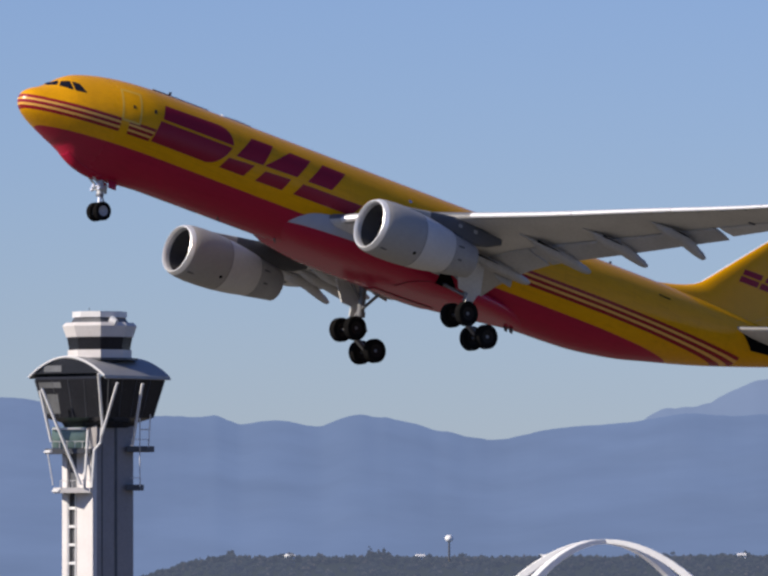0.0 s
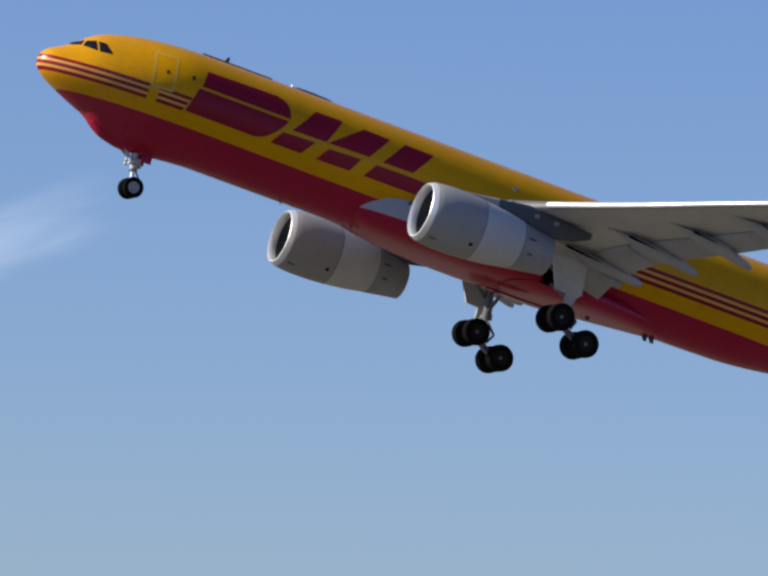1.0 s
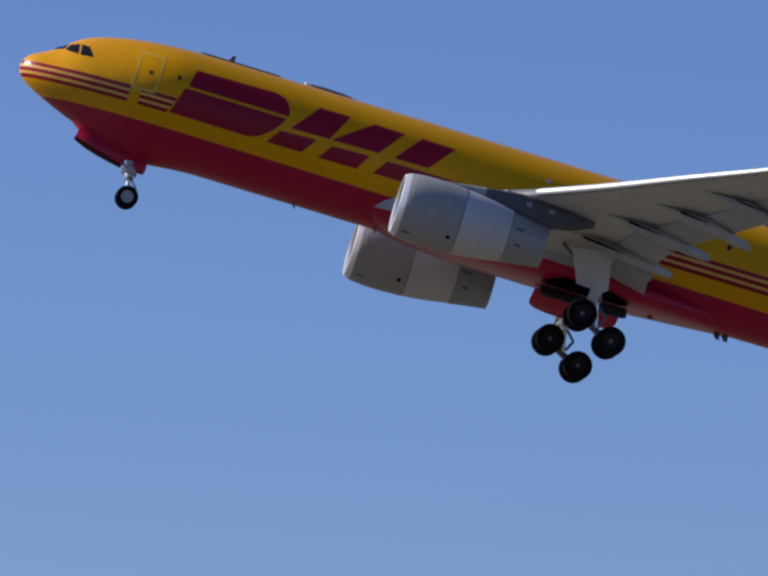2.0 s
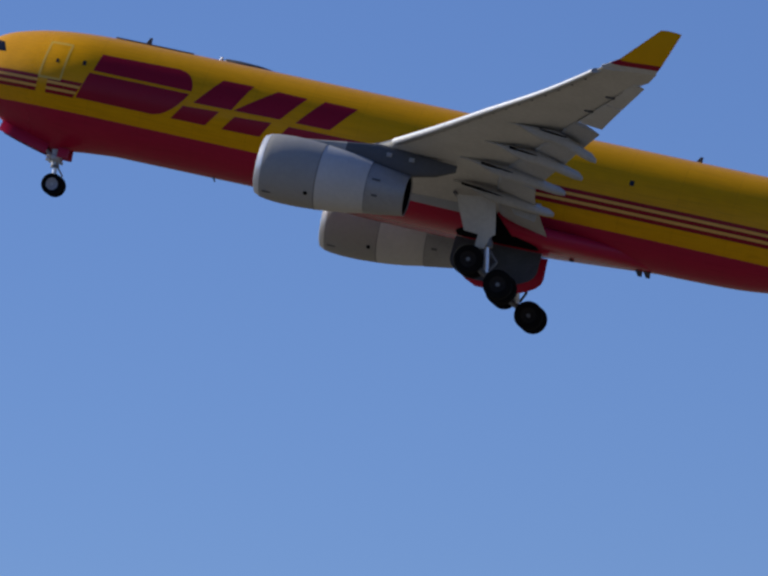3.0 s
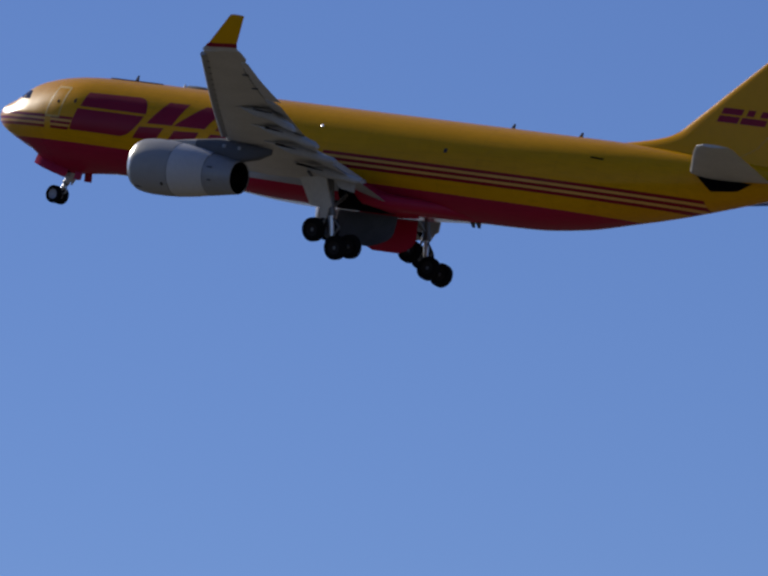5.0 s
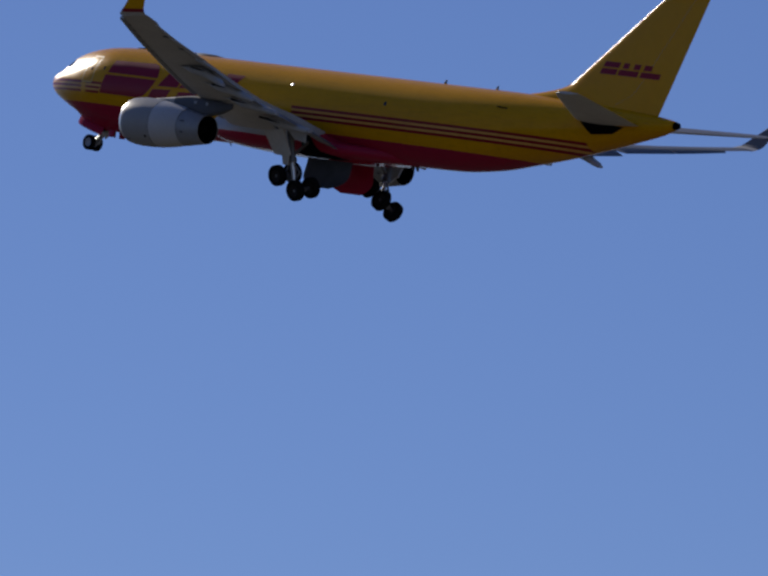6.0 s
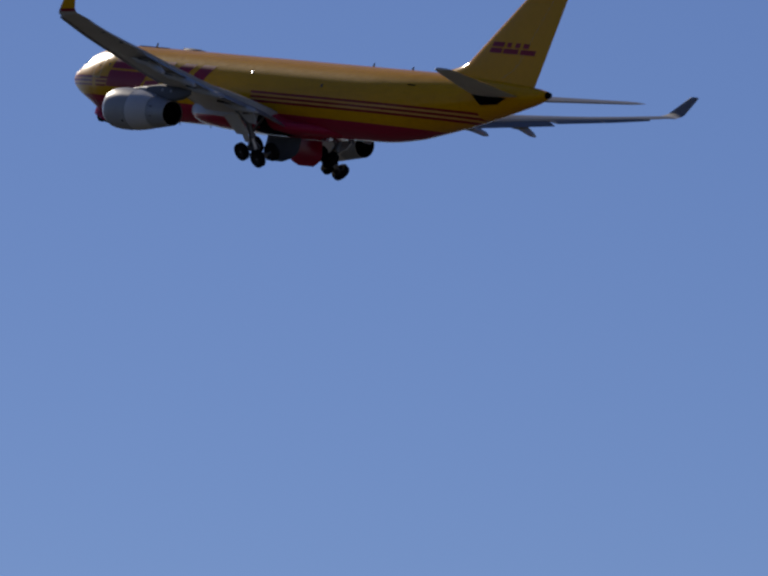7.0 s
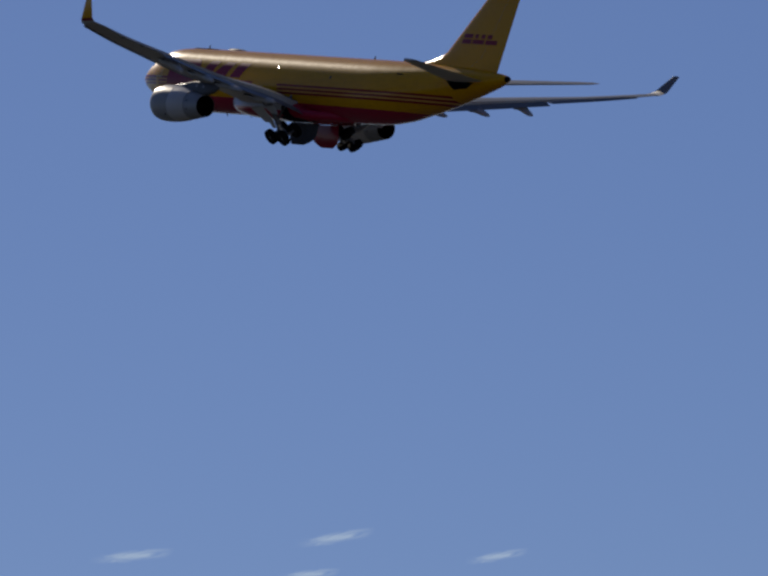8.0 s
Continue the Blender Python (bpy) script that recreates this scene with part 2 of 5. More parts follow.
def lathe(profile, at, n=48, cap=False, mats=None, bm=None):
    """Turn (station, radius) pairs about the X axis through at; stations run aft (-X)."""
    bm = bm or bmesh.new()
    rings = []
    for s, r in profile:
        rings.append([(at[0] - s, at[1] + r * math.cos(2 * math.pi * i / n), at[2] + r * math.sin(2 * math.pi * i / n)) for i in range(n)])
    return loft(rings, cap=cap, bm=bm)


def lerp_table(rows, x):
    """Smooth (monotone cubic) look-up in rows of (x, values...)."""
    a = np.array(rows, float)
    xs = a[:, 0]
    i = int(np.clip(np.searchsorted(xs, x) - 1, 0, len(xs) - 2))
    out = []
    for c in range(1, a.shape[1]):
        d = np.diff(a[:, c]) / np.diff(xs)

        def slope(k):
            if k == 0:
                return d[0]
            if k == len(xs) - 1:
                return d[-1]
            return 0.0 if d[k - 1] * d[k] <= 0 else 2 * d[k - 1] * d[k] / (d[k - 1] + d[k])
        h = xs[i + 1] - xs[i]
        u = min(max((x - xs[i]) / h, 0), 1)
        out.append((2 * u**3 - 3 * u * u + 1) * a[i, c] + (u**3 - 2 * u * u + u) * h * slope(i)
                   + (3 * u * u - 2 * u**3) * a[i + 1, c] + (u**3 - u * u) * h * slope(i + 1))
    return out


# ---------------------------------------------------------------- the cargo jet (X ahead, Y to its left, Z up, nose at the origin)
R0 = 2.82
# station, top, bottom, half width
HULL_LINES = [
    (0.00, -0.22, -0.26, 0.02), (0.06, 0.03, -0.48, 0.26), (0.2, 0.26, -0.68, 0.50), (0.5, 0.50, -0.93, 0.83),
    (1.0, 0.75, -1.20, 1.20), (1.6, 1.15, -1.46, 1.54), (2.2, 1.63, -1.71, 1.81), (2.8, 1.98, -1.94, 2.04),
    (3.6, 2.25, -2.18, 2.27), (4.8, 2.52, -2.46, 2.52), (6.2, 2.70, -2.68, 2.72), (7.8, 2.79, -2.80, 2.81),
    (9.5, 2.82, -2.82, 2.82), (36.0, 2.82, -2.82, 2.82), (39.5, 2.82, -2.77, 2.79), (43.0, 2.82, -2.42, 2.60),
    (46.0, 2.80, -1.80, 2.30), (49.0, 2.74, -1.12, 1.91), (52.0, 2.62, -0.32, 1.48), (55.0, 2.42, 0.54, 1.00),
    (57.2, 2.24, 1.22, 0.56), (57.9, 2.12, 1.55, 0.34)]


def hull_at(s):
    top, bot, half = lerp_table(HULL_LINES, s)
    return (top + bot) / 2, (top - bot) / 2, half


def pinch(s, k):
    """The cockpit narrows above the nose's broadest line; k runs from -1 at the keel to 1 at the crown."""
    c = 0.30 * blend(0.3, 1.8, s) * (1 - blend(3.0, 7.5, s))
    return 1 - c * max(k, 0.0)


# station and depth of the bulge over the nose gear bay
BULGE = [(3.1, 0.0), (3.4, 0.14), (3.8, 0.36), (4.3, 0.51), (5.0, 0.55), (5.7, 0.50), (6.6, 0.35), (7.8, 0.14), (9.2, 0.0)]


def bulge(s, y):
    if not 3.1 < s < 9.2:
        return 0.0
    return lerp_table(BULGE, s)[0] * math.exp(-(y / 0.85) ** 2)


def hull_point(s, z, side=1, proud=0.0):
    """The place on the hull's side at a station and height."""
    zc, hz, hy = hull_at(s)
    k = max(min((z - zc) / hz, 0.999), -0.999)
    hy *= pinch(s, k)
    y = hy * math.sqrt(1 - k * k)
    nrm = Vector((0, y / hy**2, (z - zc) / hz**2)).normalized()
    return Vector((-s, side * (y + nrm.y * proud), z + nrm.z * proud))


def hull():
    st = sorted({round(x, 3) for x in [0, .03, .06, .12, .2, .35, .5, .75] + list(np.arange(1, 9.6, .3)) + list(np.arange(3.15, 5, .1)) + list(np.arange(9.5, 36, 1.5)) + list(np.arange(36, 57.9, .6)) + [57.9]})
    n = 96
    rings = []
    for s in st:
        zc, hz, hy = hull_at(s)
        ring = []
        for i in range(n):
            ca, sa = math.cos(2 * math.pi * i / n), math.sin(2 * math.pi * i / n)
            y = hy * ca * pinch(s, sa)
            ring.append((-s, y, zc + hz * sa - (bulge(s, y) if sa < 0 else 0.0)))
        rings.append(ring)
    return loft(rings)


def decal(corners, side=1, proud=0.012, n=14, m=8, bow=(0.0, 0.0)):
    """A painted patch that follows the hull: corners (station, z) top left, top right, bottom right, bottom left.
    bow: how far its aft end is drawn in, rounded, at the top and at the bottom."""
    bm = bmesh.new()
    (a, b, c, d) = [Vector((*p, 0)) for p in corners]
    grid = []
    for j in range(m + 1):
        v = j / m
        row = []
        for i in range(n + 1):
            u = i / n
            p = (a * (1 - u) + b * u) * (1 - v) + (d * (1 - u) + c * u) * v
            p.x -= u * (bow[0] * (1 - math.sqrt(1 - (1 - v) ** 2)) + bow[1] * (1 - math.sqrt(1 - v * v)))
            row.append(bm.verts.new(hull_point(p.x, p.y, side, proud)))
        grid.append(row)
    for j in range(m):
        for i in range(n):
            bm.faces.new((grid[j][i], grid[j][i + 1], grid[j + 1][i + 1], grid[j + 1][i]))
    return bm


def airfoil(le, chord, z, y, thick, twist=0.0, camber=0.02, n=16, vertical=False, t0=0.0, t1=1.0):
    """A closed section: le is its station, chord runs aft. twist in degrees, nose up."""
    pts = []
    for up in (1, -1):
        rng = range(n + 1) if up == 1 else range(n - 1, 0, -1)
        for i in rng:
            u = 0.5 - 0.5 * math.cos(math.pi * i / n)
            u = t0 + (t1 - t0) * u
            t = 5 * thick * (0.2969 * math.sqrt(u) - 0.126 * u - 0.3516 * u**2 + 0.2843 * u**3 - 0.1015 * u**4)
            pts.append((u, up * t + camber * 4 * u * (1 - u) * (0 if vertical else 1)))
    a = radians(twist)
    out = []
    for u, w in pts:
        x, h = u * chord, w * chord
        s = le + x * math.cos(a) + h * math.sin(a)
        hh = h * math.cos(a) - x * math.sin(a)
        out.append((-s, h, z) if vertical else (-s, y, z + hh))
    return out


# span, leading edge station, chord, height of the leading edge, thickness, twist
WING = [
    (1.0, 18.6, 12.2, -1.45, 0.135, 3.5), (2.9, 20.05, 10.9, -1.30, 0.135, 3.0), (5.0, 21.15, 9.6, -0.92, 0.125, 2.3),
    (9.4, 23.85, 7.1, -0.42, 0.112, 1.0), (14.0, 26.72, 5.95, 0.18, 0.108, -0.3), (19.0, 29.85, 4.75, 0.95, 0.104, -1.5),
    (24.0, 33.05, 3.55, 1.73, 0.10, -2.5), (27.5, 35.25, 2.80, 2.41, 0.10, -3.0), (28.9, 36.10, 2.45, 2.70, 0.10, -3.0)]


def topped(bm):
    """Give the upper faces the second material."""
    bmesh.ops.recalc_face_normals(bm, faces=bm.faces)
    for f in bm.faces:
        f.material_index = 1 if f.normal.z > 0.02 else 0
    return bm


def wing_at(y):
    return lerp_table(WING, y)


def wing_low(y, u):
    """Height of the wing's underside at a span and a share of the chord."""
    le, ch, z, th, tw = wing_at(y)
    t = 5 * th * (0.2969 * math.sqrt(u) - 0.126 * u - 0.3516 * u**2 + 0.2843 * u**3 - 0.1015 * u**4)
    return z + (-t + 0.112 * u * (1 - u)) * ch * math.cos(radians(tw)) - u * ch * math.sin(radians(tw))


def wing(side, plane):
    nm = "left" if side > 0 else "right"
    ys = [1.0, 2.0, 2.9, 4, 5, 6.5, 8, 9.4, 11, 12.5, 14, 16, 17.5, 19, 20.5, 22, 24, 26, 27.5, 28.9]
    rings = []
    for y in ys:
        le, ch, z, th, tw = wing_at(y)
        rings.append(airfoil(le, ch, z, side * y, th, tw, camber=0.028, t1=0.84 if y < 27 else 1.0))
    w = part("wing", topped(loft(rings)), [WING_GREY, WING_TOP], plane, f"swept grey {nm} wing with white leading edge")
    # slats along the leading edge, drooped
    for y0, y1 in ((3.6, 8.3), (10.3, 15.34), (15.36, 20.24), (20.26, 24.64), (24.66, 28.4)):
        rr = []
        for y in np.linspace(y0, y1, 5):
            le, ch, z, th, tw = wing_at(y)
            c = 0.13 * ch + 0.35
            rr.append(airfoil(le - 0.24, c, z - 0.12, side * y, 0.31, tw - 12, n=10))
        bm = loft(rr)
        bmesh.ops.recalc_face_normals(bm, faces=bm.faces)
        for f in bm.faces:      # aft and lower faces darkened for the shade in the slat's hollow
            f.material_index = 1 if f.normal.x < 0.12 and f.normal.z < 0.15 else 0
        part("slat", bm, [SLAT_METAL, NOZZLE], w, "bare metal slat, aft and lower faces darkened for shade")
    # flaps behind the cut-off trailing edge, lowered
    for y0, y1 in ((3.0, 9.1), (9.25, 14.2), (14.25, 19.8)):
        rr = []
        for y in np.linspace(y0, y1, 5):
            le, ch, z, th, tw = wing_at(y)
            s0, c = le + 0.79 * ch, 0.20 * ch + 0.38
            rr.append(airfoil(s0, c, z - 0.012 * ch - 0.78 * ch * math.sin(radians(tw)), side * y, 0.13, 15, n=10))
        part("flap", topped(loft(rr)), [FLAP_GREY, WING_TOP], w)
    # ailerons, drooped
    for y0, y1 in ((20.0, 23.5), (23.58, 27.0)):
        rr = []
        for y in np.linspace(y0, y1, 4):
            le, ch, z, th, tw = wing_at(y)
            rr.append(airfoil(le + 0.80 * ch, (0.27 - 0.065 * (y - 20) / 7) * ch, z + 0.006 * ch - 0.80 * ch * math.sin(radians(tw)), side * y, 0.16, 11, n=10))
        part("aileron", topped(loft(rr)), [WING_GREY, WING_TOP], w)
    # dark strips standing in for shade between wing, flaps and ailerons
    for y0, y1 in ((3.2, 9.0), (9.4, 14.1), (14.4, 19.7), (20.1, 26.0)):
        bm = bmesh.new()
        prev = None
        for y in np.linspace(y0, y1, 6):
            le, ch, z, th, tw = wing_at(y)
            row = [bm.verts.new((-(le + u * ch), side * y, z - 5 * th * ch * (0.2969 * math.sqrt(u) - 0.126 * u - 0.3516 * u**2 + 0.2843 * u**3 - 0.1015 * u**4) + 0.08 * u * ch * (1 - u) - 0.035 - u * ch * math.sin(radians(tw)))) for u in ((0.805, 0.825) if y1 < 20 else (0.79, 0.80))]
            if prev:
                bm.faces.new((prev[0], prev[1], row[1], row[0]))
            prev = row
        part("cove_shade", bm, DARK, w)
    # slat tracks behind the leading edge
    for y in np.arange(11.0, 28.2, 1.15):
        le, ch, z, th, tw = wing_at(y)
        u = 0.14 / ch
        part("slat_track", box((0.20, 0.20, 0.08), (-(le + u * ch), side * y, wing_low(y, u) - 0.02), bevel=0.02), PYLON, w)
    # flap track fairings
    for y, tip, tz, ln in ((6.4, 31.75, -1.75, 5.0), (10.6, 32.75, -1.12, 5.2), (14.2, 33.95, -0.66, 4.8), (18.0, 35.0, -0.18, 4.4)):
        le, ch, z, th, tw = wing_at(y)
        rings = []
        for k in range(19):     # slender nose let into the skin, deep blunt tail that droops with the flap
            u = k / 18
            s = tip - ln * (1 - u)
            skin = z - 0.040 * ch - (min(s, le + 0.9 * ch) - le) * math.sin(radians(tw)) + 0.08
            drop = 0.95 * blend(0.5, 1.05, u)
            top = skin * (1 - drop) + (tz + 0.16) * drop
            low = skin - 0.58 * blend(0.0, 0.5, u)
            low = low * (1 - drop) + (tz - 0.20) * drop
            if k == 18:
                top, low = tz + 0.06, tz - 0.13
            r, hh, zz = 0.04 + 0.40 * blend(0.0, 0.4, u) * (1 - 0.55 * blend(0.70, 1.0, u)), max((top - low) / 2, 0.04), (top + low) / 2
            rings.append([(-s, side * y + r * math.copysign(abs(math.cos(q)) ** 0.7, math.cos(q)), zz + hh * math.copysign(abs(math.sin(q)) ** 0.8, math.sin(q))) for q in [2 * math.pi * i / 16 for i in range(16)]])
        part("flap_track_fairing", loft(rings), FLAP_GREY, w)
        # near-black sliver takes the place of the shaded gap beside the fairing
        slot = []
        for k in range(7):
            u = 0.60 + 0.26 * k / 6
            h = z - 0.034 * ch - u * ch * math.sin(radians(tw)) - 0.10 - 0.16 * k / 6
            slot.append([(-(le + u * ch), side * (y + a), h + b) for a, b in ((0.30, 0.0), (0.40, -0.01), (0.40 + 0.13 * math.sin(math.pi * k / 6), 0.05), (0.30, 0.12))])
        part("fairing_gap_shade", loft(slot), DARK, w, "dark sliver for the shade beside a flap track fairing")
    # winglet: red band at its root, yellow blade
    secs = [(28.9, 36.02, 2.45, 2.74), (29.25, 36.45, 2.18, 2.92), (29.48, 36.85, 1.92, 3.12), (30.15, 38.45, 0.98, 4.62)]
    rings = []
    for y, le, ch, z in secs:
        toe = 0.04 * blend(28.9, 29.5, y)       # the blade's trailing edge turns outboard
        rg = [(a, b + side * toe * (-a - le - ch / 2), c) for a, b, c in airfoil(le, ch, z, side * y, 0.085, -1, n=12)]
        rings.append(rg)
    bm = loft(rings[2:])
    bmesh.ops.recalc_face_normals(bm, faces=bm.faces)
    for f in bm.faces:
        f.material_index = 1 if f.normal.z > 0.05 else 0
    part("winglet", bm, [FIN_PAINT, WING_TOP], w, "upswept winglet, yellow outside and grey inside")
    bm = loft(rings[1:3])
    bmesh.ops.recalc_face_normals(bm, faces=bm.faces)
    for f in bm.faces:
        f.material_index = 1 if f.normal.z > 0.05 else 0
    part("winglet_band", bm, [LOGO_RED, WING_TOP], w, "red band at the winglet root")
    part("wing_tip", loft(rings[:2]), WING_GREY, w)
    for y, u in ((22.0, .76), (24.7, .76)):
        le, ch, z, th, tw = wing_at(y)
        part("aileron_actuator", box((0.42, 0.14, 0.12), (-(le + u * ch), side * y, wing_low(y, u) - 0.02), bevel=0.03), PYLON, w)
    return w


def engine(side, plane):
    c = (-18.2, side * 9.37, -2.66)
    nm = "left" if side > 0 else "right"
    fore = [(0.10, 1.42), (0.25, 1.50), (0.6, 1.565), (1.2, 1.61), (2.0, 1.61), (2.95, 1.56)]
    e = part("engine", lathe(fore, c, 64), NACELLE, plane, f"long grey {nm} turbofan nacelle under the wing")
    lip = [(0.42, 1.25), (0.2, 1.26), (0.06, 1.30), (0.0, 1.345), (0.02, 1.39), (0.10, 1.42), (0.25, 1.504), (0.30, 1.513)]
    part("intake_lip", lathe(lip, c, 64), LIP, e, "polished bare metal intake lip")
    duct = [(0.42, 1.25), (0.9, 1.24), (1.6, 1.22)]
    part("intake_duct", lathe(duct, c, 64), DOOR_IN, e)
    part("fan", fan_blades(c), DARK, e, "dark ring of fan blades")
    sp = [(1.0, 0.02), (1.15, 0.16), (1.4, 0.31), (1.62, 0.38)]
    part("spinner", lathe(sp, c, 32, cap=True), PYLON, e)
    c2 = (c[0], c[1], c[2])
    sl = [(2.97, 1.555), (3.6, 1.50), (4.3, 1.41), (5.28, 1.24)]
    part("reverser_sleeve", lathe(sl, c2, 64), SLEEVE, e, "pale grey thrust reverser sleeve")
    nz = [(5.30, 1.225), (5.9, 1.13), (6.5, 1.04), (7.1, 0.955), (7.12, 0.92), (7.05, 0.915)]
    part("exhaust_nozzle", lathe(nz, (c[0], c[1], c[2] - 0.03), 64), [NOZZLE], e, "darker metal exhaust nozzle")
    part("exhaust_duct", lathe([(7.05, 0.915), (6.3, 0.95), (5.4, 0.98)], (c[0], c[1], c[2] - 0.03), 48), DARK, e, "near-black inside of the nozzle")
    part("exhaust_cone", lathe([(5.4, .97), (5.5, 0.55), (6.3, 0.42), (7.0, 0.16), (7.1, 0.02)], (c[0], c[1], c[2] - .03), 32, cap=True), DARK, e)
    # seam rings, drain vent, latch
    for s, r in ((2.96, 1.562), (5.29, 1.236)):
        part("seam", lathe([(s - 0.015, r - .01), (s - .015, r + .004), (s + .015, r + .004), (s + .015, r - .01)], c, 64), PYLON, e)
    vy, vz = math.cos(radians(-40)), math.sin(radians(-40))
    part("drain_vent", rod((-20.78, c[1] + 1.50 * vy, c[2] + 1.50 * vz), (-20.78, c[1] + 1.60 * vy, c[2] + 1.60 * vz), 0.10, n=14), DARK, e)
    for s, a in ((18.9, -56), (23.9, 15), (23.9, -22)):
        rr = lerp_table(fore + [(3.0, 1.555), (3.6, 1.50), (4.3, 1.41), (5.28, 1.24), (6.5, 1.04), (7.1, .955)], s - 18.2)[0]
        ca, sa = math.cos(radians(a)), math.sin(radians(a))
        part("latch_panel", box((0.42, 0.02, 0.10), (-s, c[1] + (rr + .003) * ca, c[2] + (rr + .003) * sa), Matrix.Rotation(radians(a), 4, "X")), PYLON, e)
    # pylon from the cowl's top into the wing
    rings = []
    for s, z0, z1, w in ((19.8, -1.16, -1.06, 0.06), (20.7, -1.2, -0.96, 0.20), (22.0, -1.35, -0.78, 0.28), (23.6, -1.6, -0.56, 0.32), (25.0, -1.85, -0.6, 0.32), (26.4, -1.55, -0.75, 0.24), (27.3, -1.15, -0.8, 0.05)):
        zc, h = (z0 + z1) / 2, (z1 - z0) / 2
        rings.append([(-s, c[1] + w * math.copysign(abs(math.cos(a)) ** .6, math.cos(a)), zc + h * math.copysign(abs(math.sin(a)) ** .6, math.sin(a))) for a in [2 * math.pi * i / 16 for i in range(16)]])
    part("pylon", loft(rings[:3], cap=False), NACELLE, e, "grey pylon nose")
    part("pylon_rear", loft(rings[2:]), PYLON, e, "dark grey engine pylon")
    for s, z in ((24.1, -1.0), (25.2, -1.02)):
        part("pylon_panel", box((0.26, 0.02, 0.20), (-s, c[1] + side * 0.335, z), bevel=0.005), NOZZLE, e)
    return e


def fan_blades(c, n=26):
    bm = bmesh.new()
    for k in range(n):
        a = 2 * math.pi * k / n
        m = Matrix.Translation((c[0] - 1.5, c[1], c[2])) @ Matrix.Rotation(a, 4, "X")
        vs = [bm.verts.new(m @ Vector(p)) for p in ((.10, -.10, .34), (-.10, .06, .34), (-.20, .26, 1.2), (.04, -.20, 1.2))]
        bm.faces.new(vs)
    bmesh.ops.create_circle(bm, cap_ends=True, segments=40, radius=1.22, matrix=Matrix.Translation((c[0] - 1.75, c[1], c[2])) @ Matrix.Rotation(radians(90), 4, "Y"))
    return bm


def wheel(at, r, w, parent, hub=HUB):
    """Tyre with tread grooves and a hub, axle along Y."""
    prof = [(0.0, .18), (.30, .18), (.36, .52), (.40, .56), (.49, .62), (.50, .80), (.46, .94), (.36, 1.0), (.30, 1.0), (.29, .985), (.26, .985), (.25, 1.0), (.10, 1.0), (.09, .985), (.06, .985), (.05, 1.0), (0, 1.0)]
    prof = prof + [(-a, b) for a, b in reversed(prof[:-1])]
    bm = bmesh.new()
    n = 28
    rings = [[(at[0] + b * r * math.cos(2 * math.pi * i / n), at[1] + a * w, at[2] + b * r * math.sin(2 * math.pi * i / n)) for i in range(n)] for a, b in prof]
    loft(rings, bm=bm)
    for f in bm.faces:
        m = f.calc_center_median()
        if math.hypot(m.x - at[0], m.z - at[2]) < 0.57 * r:
            f.material_index = 1
    return part("wheel", bm, [TYRE, hub], parent)


def main_gear(side, plane):
    y = side * 5.34
    top = Vector((-28.35, side * 4.9, -1.7))
    low = 0.0 if side > 0 else 0.12       # the right leg hangs a little lower
    mid = Vector((-29.06, y, -5.02 - low))
    g = part("main_gear", rod(top, top.lerp(mid, 0.62), 0.23, n=18), STEEL, plane, "extended four-wheel main landing gear leg")
    part("shock_strut", rod(top.lerp(mid, 0.6), mid, 0.15, n=16), BRIGHT, g)
    part("collar", rod(top.lerp(mid, 0.55), top.lerp(mid, 0.64), 0.29, n=18), STEEL, g)
    fa, ra = Vector((-28.24, y, -4.64 - low)), Vector((-29.88, y, -5.52 - low))
    truck = [part("bogie_beam", rod(fa + Vector((.15, 0, .08)), ra - Vector((.15, 0, .08)), 0.17, n=14), STEEL, g)]
    for a in (fa, ra):
        truck.append(part("axle", rod(a - Vector((0, .84, 0)), a + Vector((0, .84, 0)), 0.10), STEEL, g))
        for dy in (-0.70, 0.70):
            truck.append(wheel(a + Vector((0, dy, 0)), 0.70, 0.50, g))
    part("side_brace", rod((-28.3, side * 1.9, -2.2), top.lerp(mid, 0.52), 0.10), STEEL, g)
    part("drag_brace", rod((-26.6, side * 4.7, -1.5), top.lerp(mid, 0.4), 0.09), STEEL, g)
    # torque links behind the leg
    e = top.lerp(mid, 0.66)
    knee = e + Vector((-0.62, 0, -0.55))
    part("torque_link", rod(e + Vector((-.1, .0, 0)), knee, 0.065), STEEL, g)
    part("torque_link", rod(knee, mid + Vector((-.12, 0, .12)), 0.065), STEEL, g)
    part("hydraulic_line", rod(e + Vector((.2, .12, .6)), mid + Vector((.15, .1, .1)), 0.03, n=6), DARK_STEEL, g)
    part("tilt_actuator", rod(top.lerp(mid, .6) + Vector((.25, 0, 0)), fa + Vector((-.1, 0, .15)), 0.07), STEEL, g)
    # leg door, a plate on the outboard side
    o = side * 5.95
    pts = [(-26.95, -1.75), (-28.85, -1.5), (-29.15, -3.2), (-28.95, -3.35), (-28.75, -3.95), (-28.3, -3.95), (-28.35, -3.35), (-27.65, -3.3)]
    rings = [[(x, o + side * d - side * 0.16 * (-1.5 - z), z) for x, z in pts] for d in (-0.05, 0.05)]
    part("leg_door", loft(rings), WING_GREY, g, "grey gear leg door")
    part("upper_leg_door", loft([[(x, o + side * d, z) for x, z in ((-29.3, -1.55), (-31.0, -1.35), (-30.9, -2.25), (-29.9, -2.1))] for d in (-.04, .04)]), FLAP_GREY, g)
    return g, truck


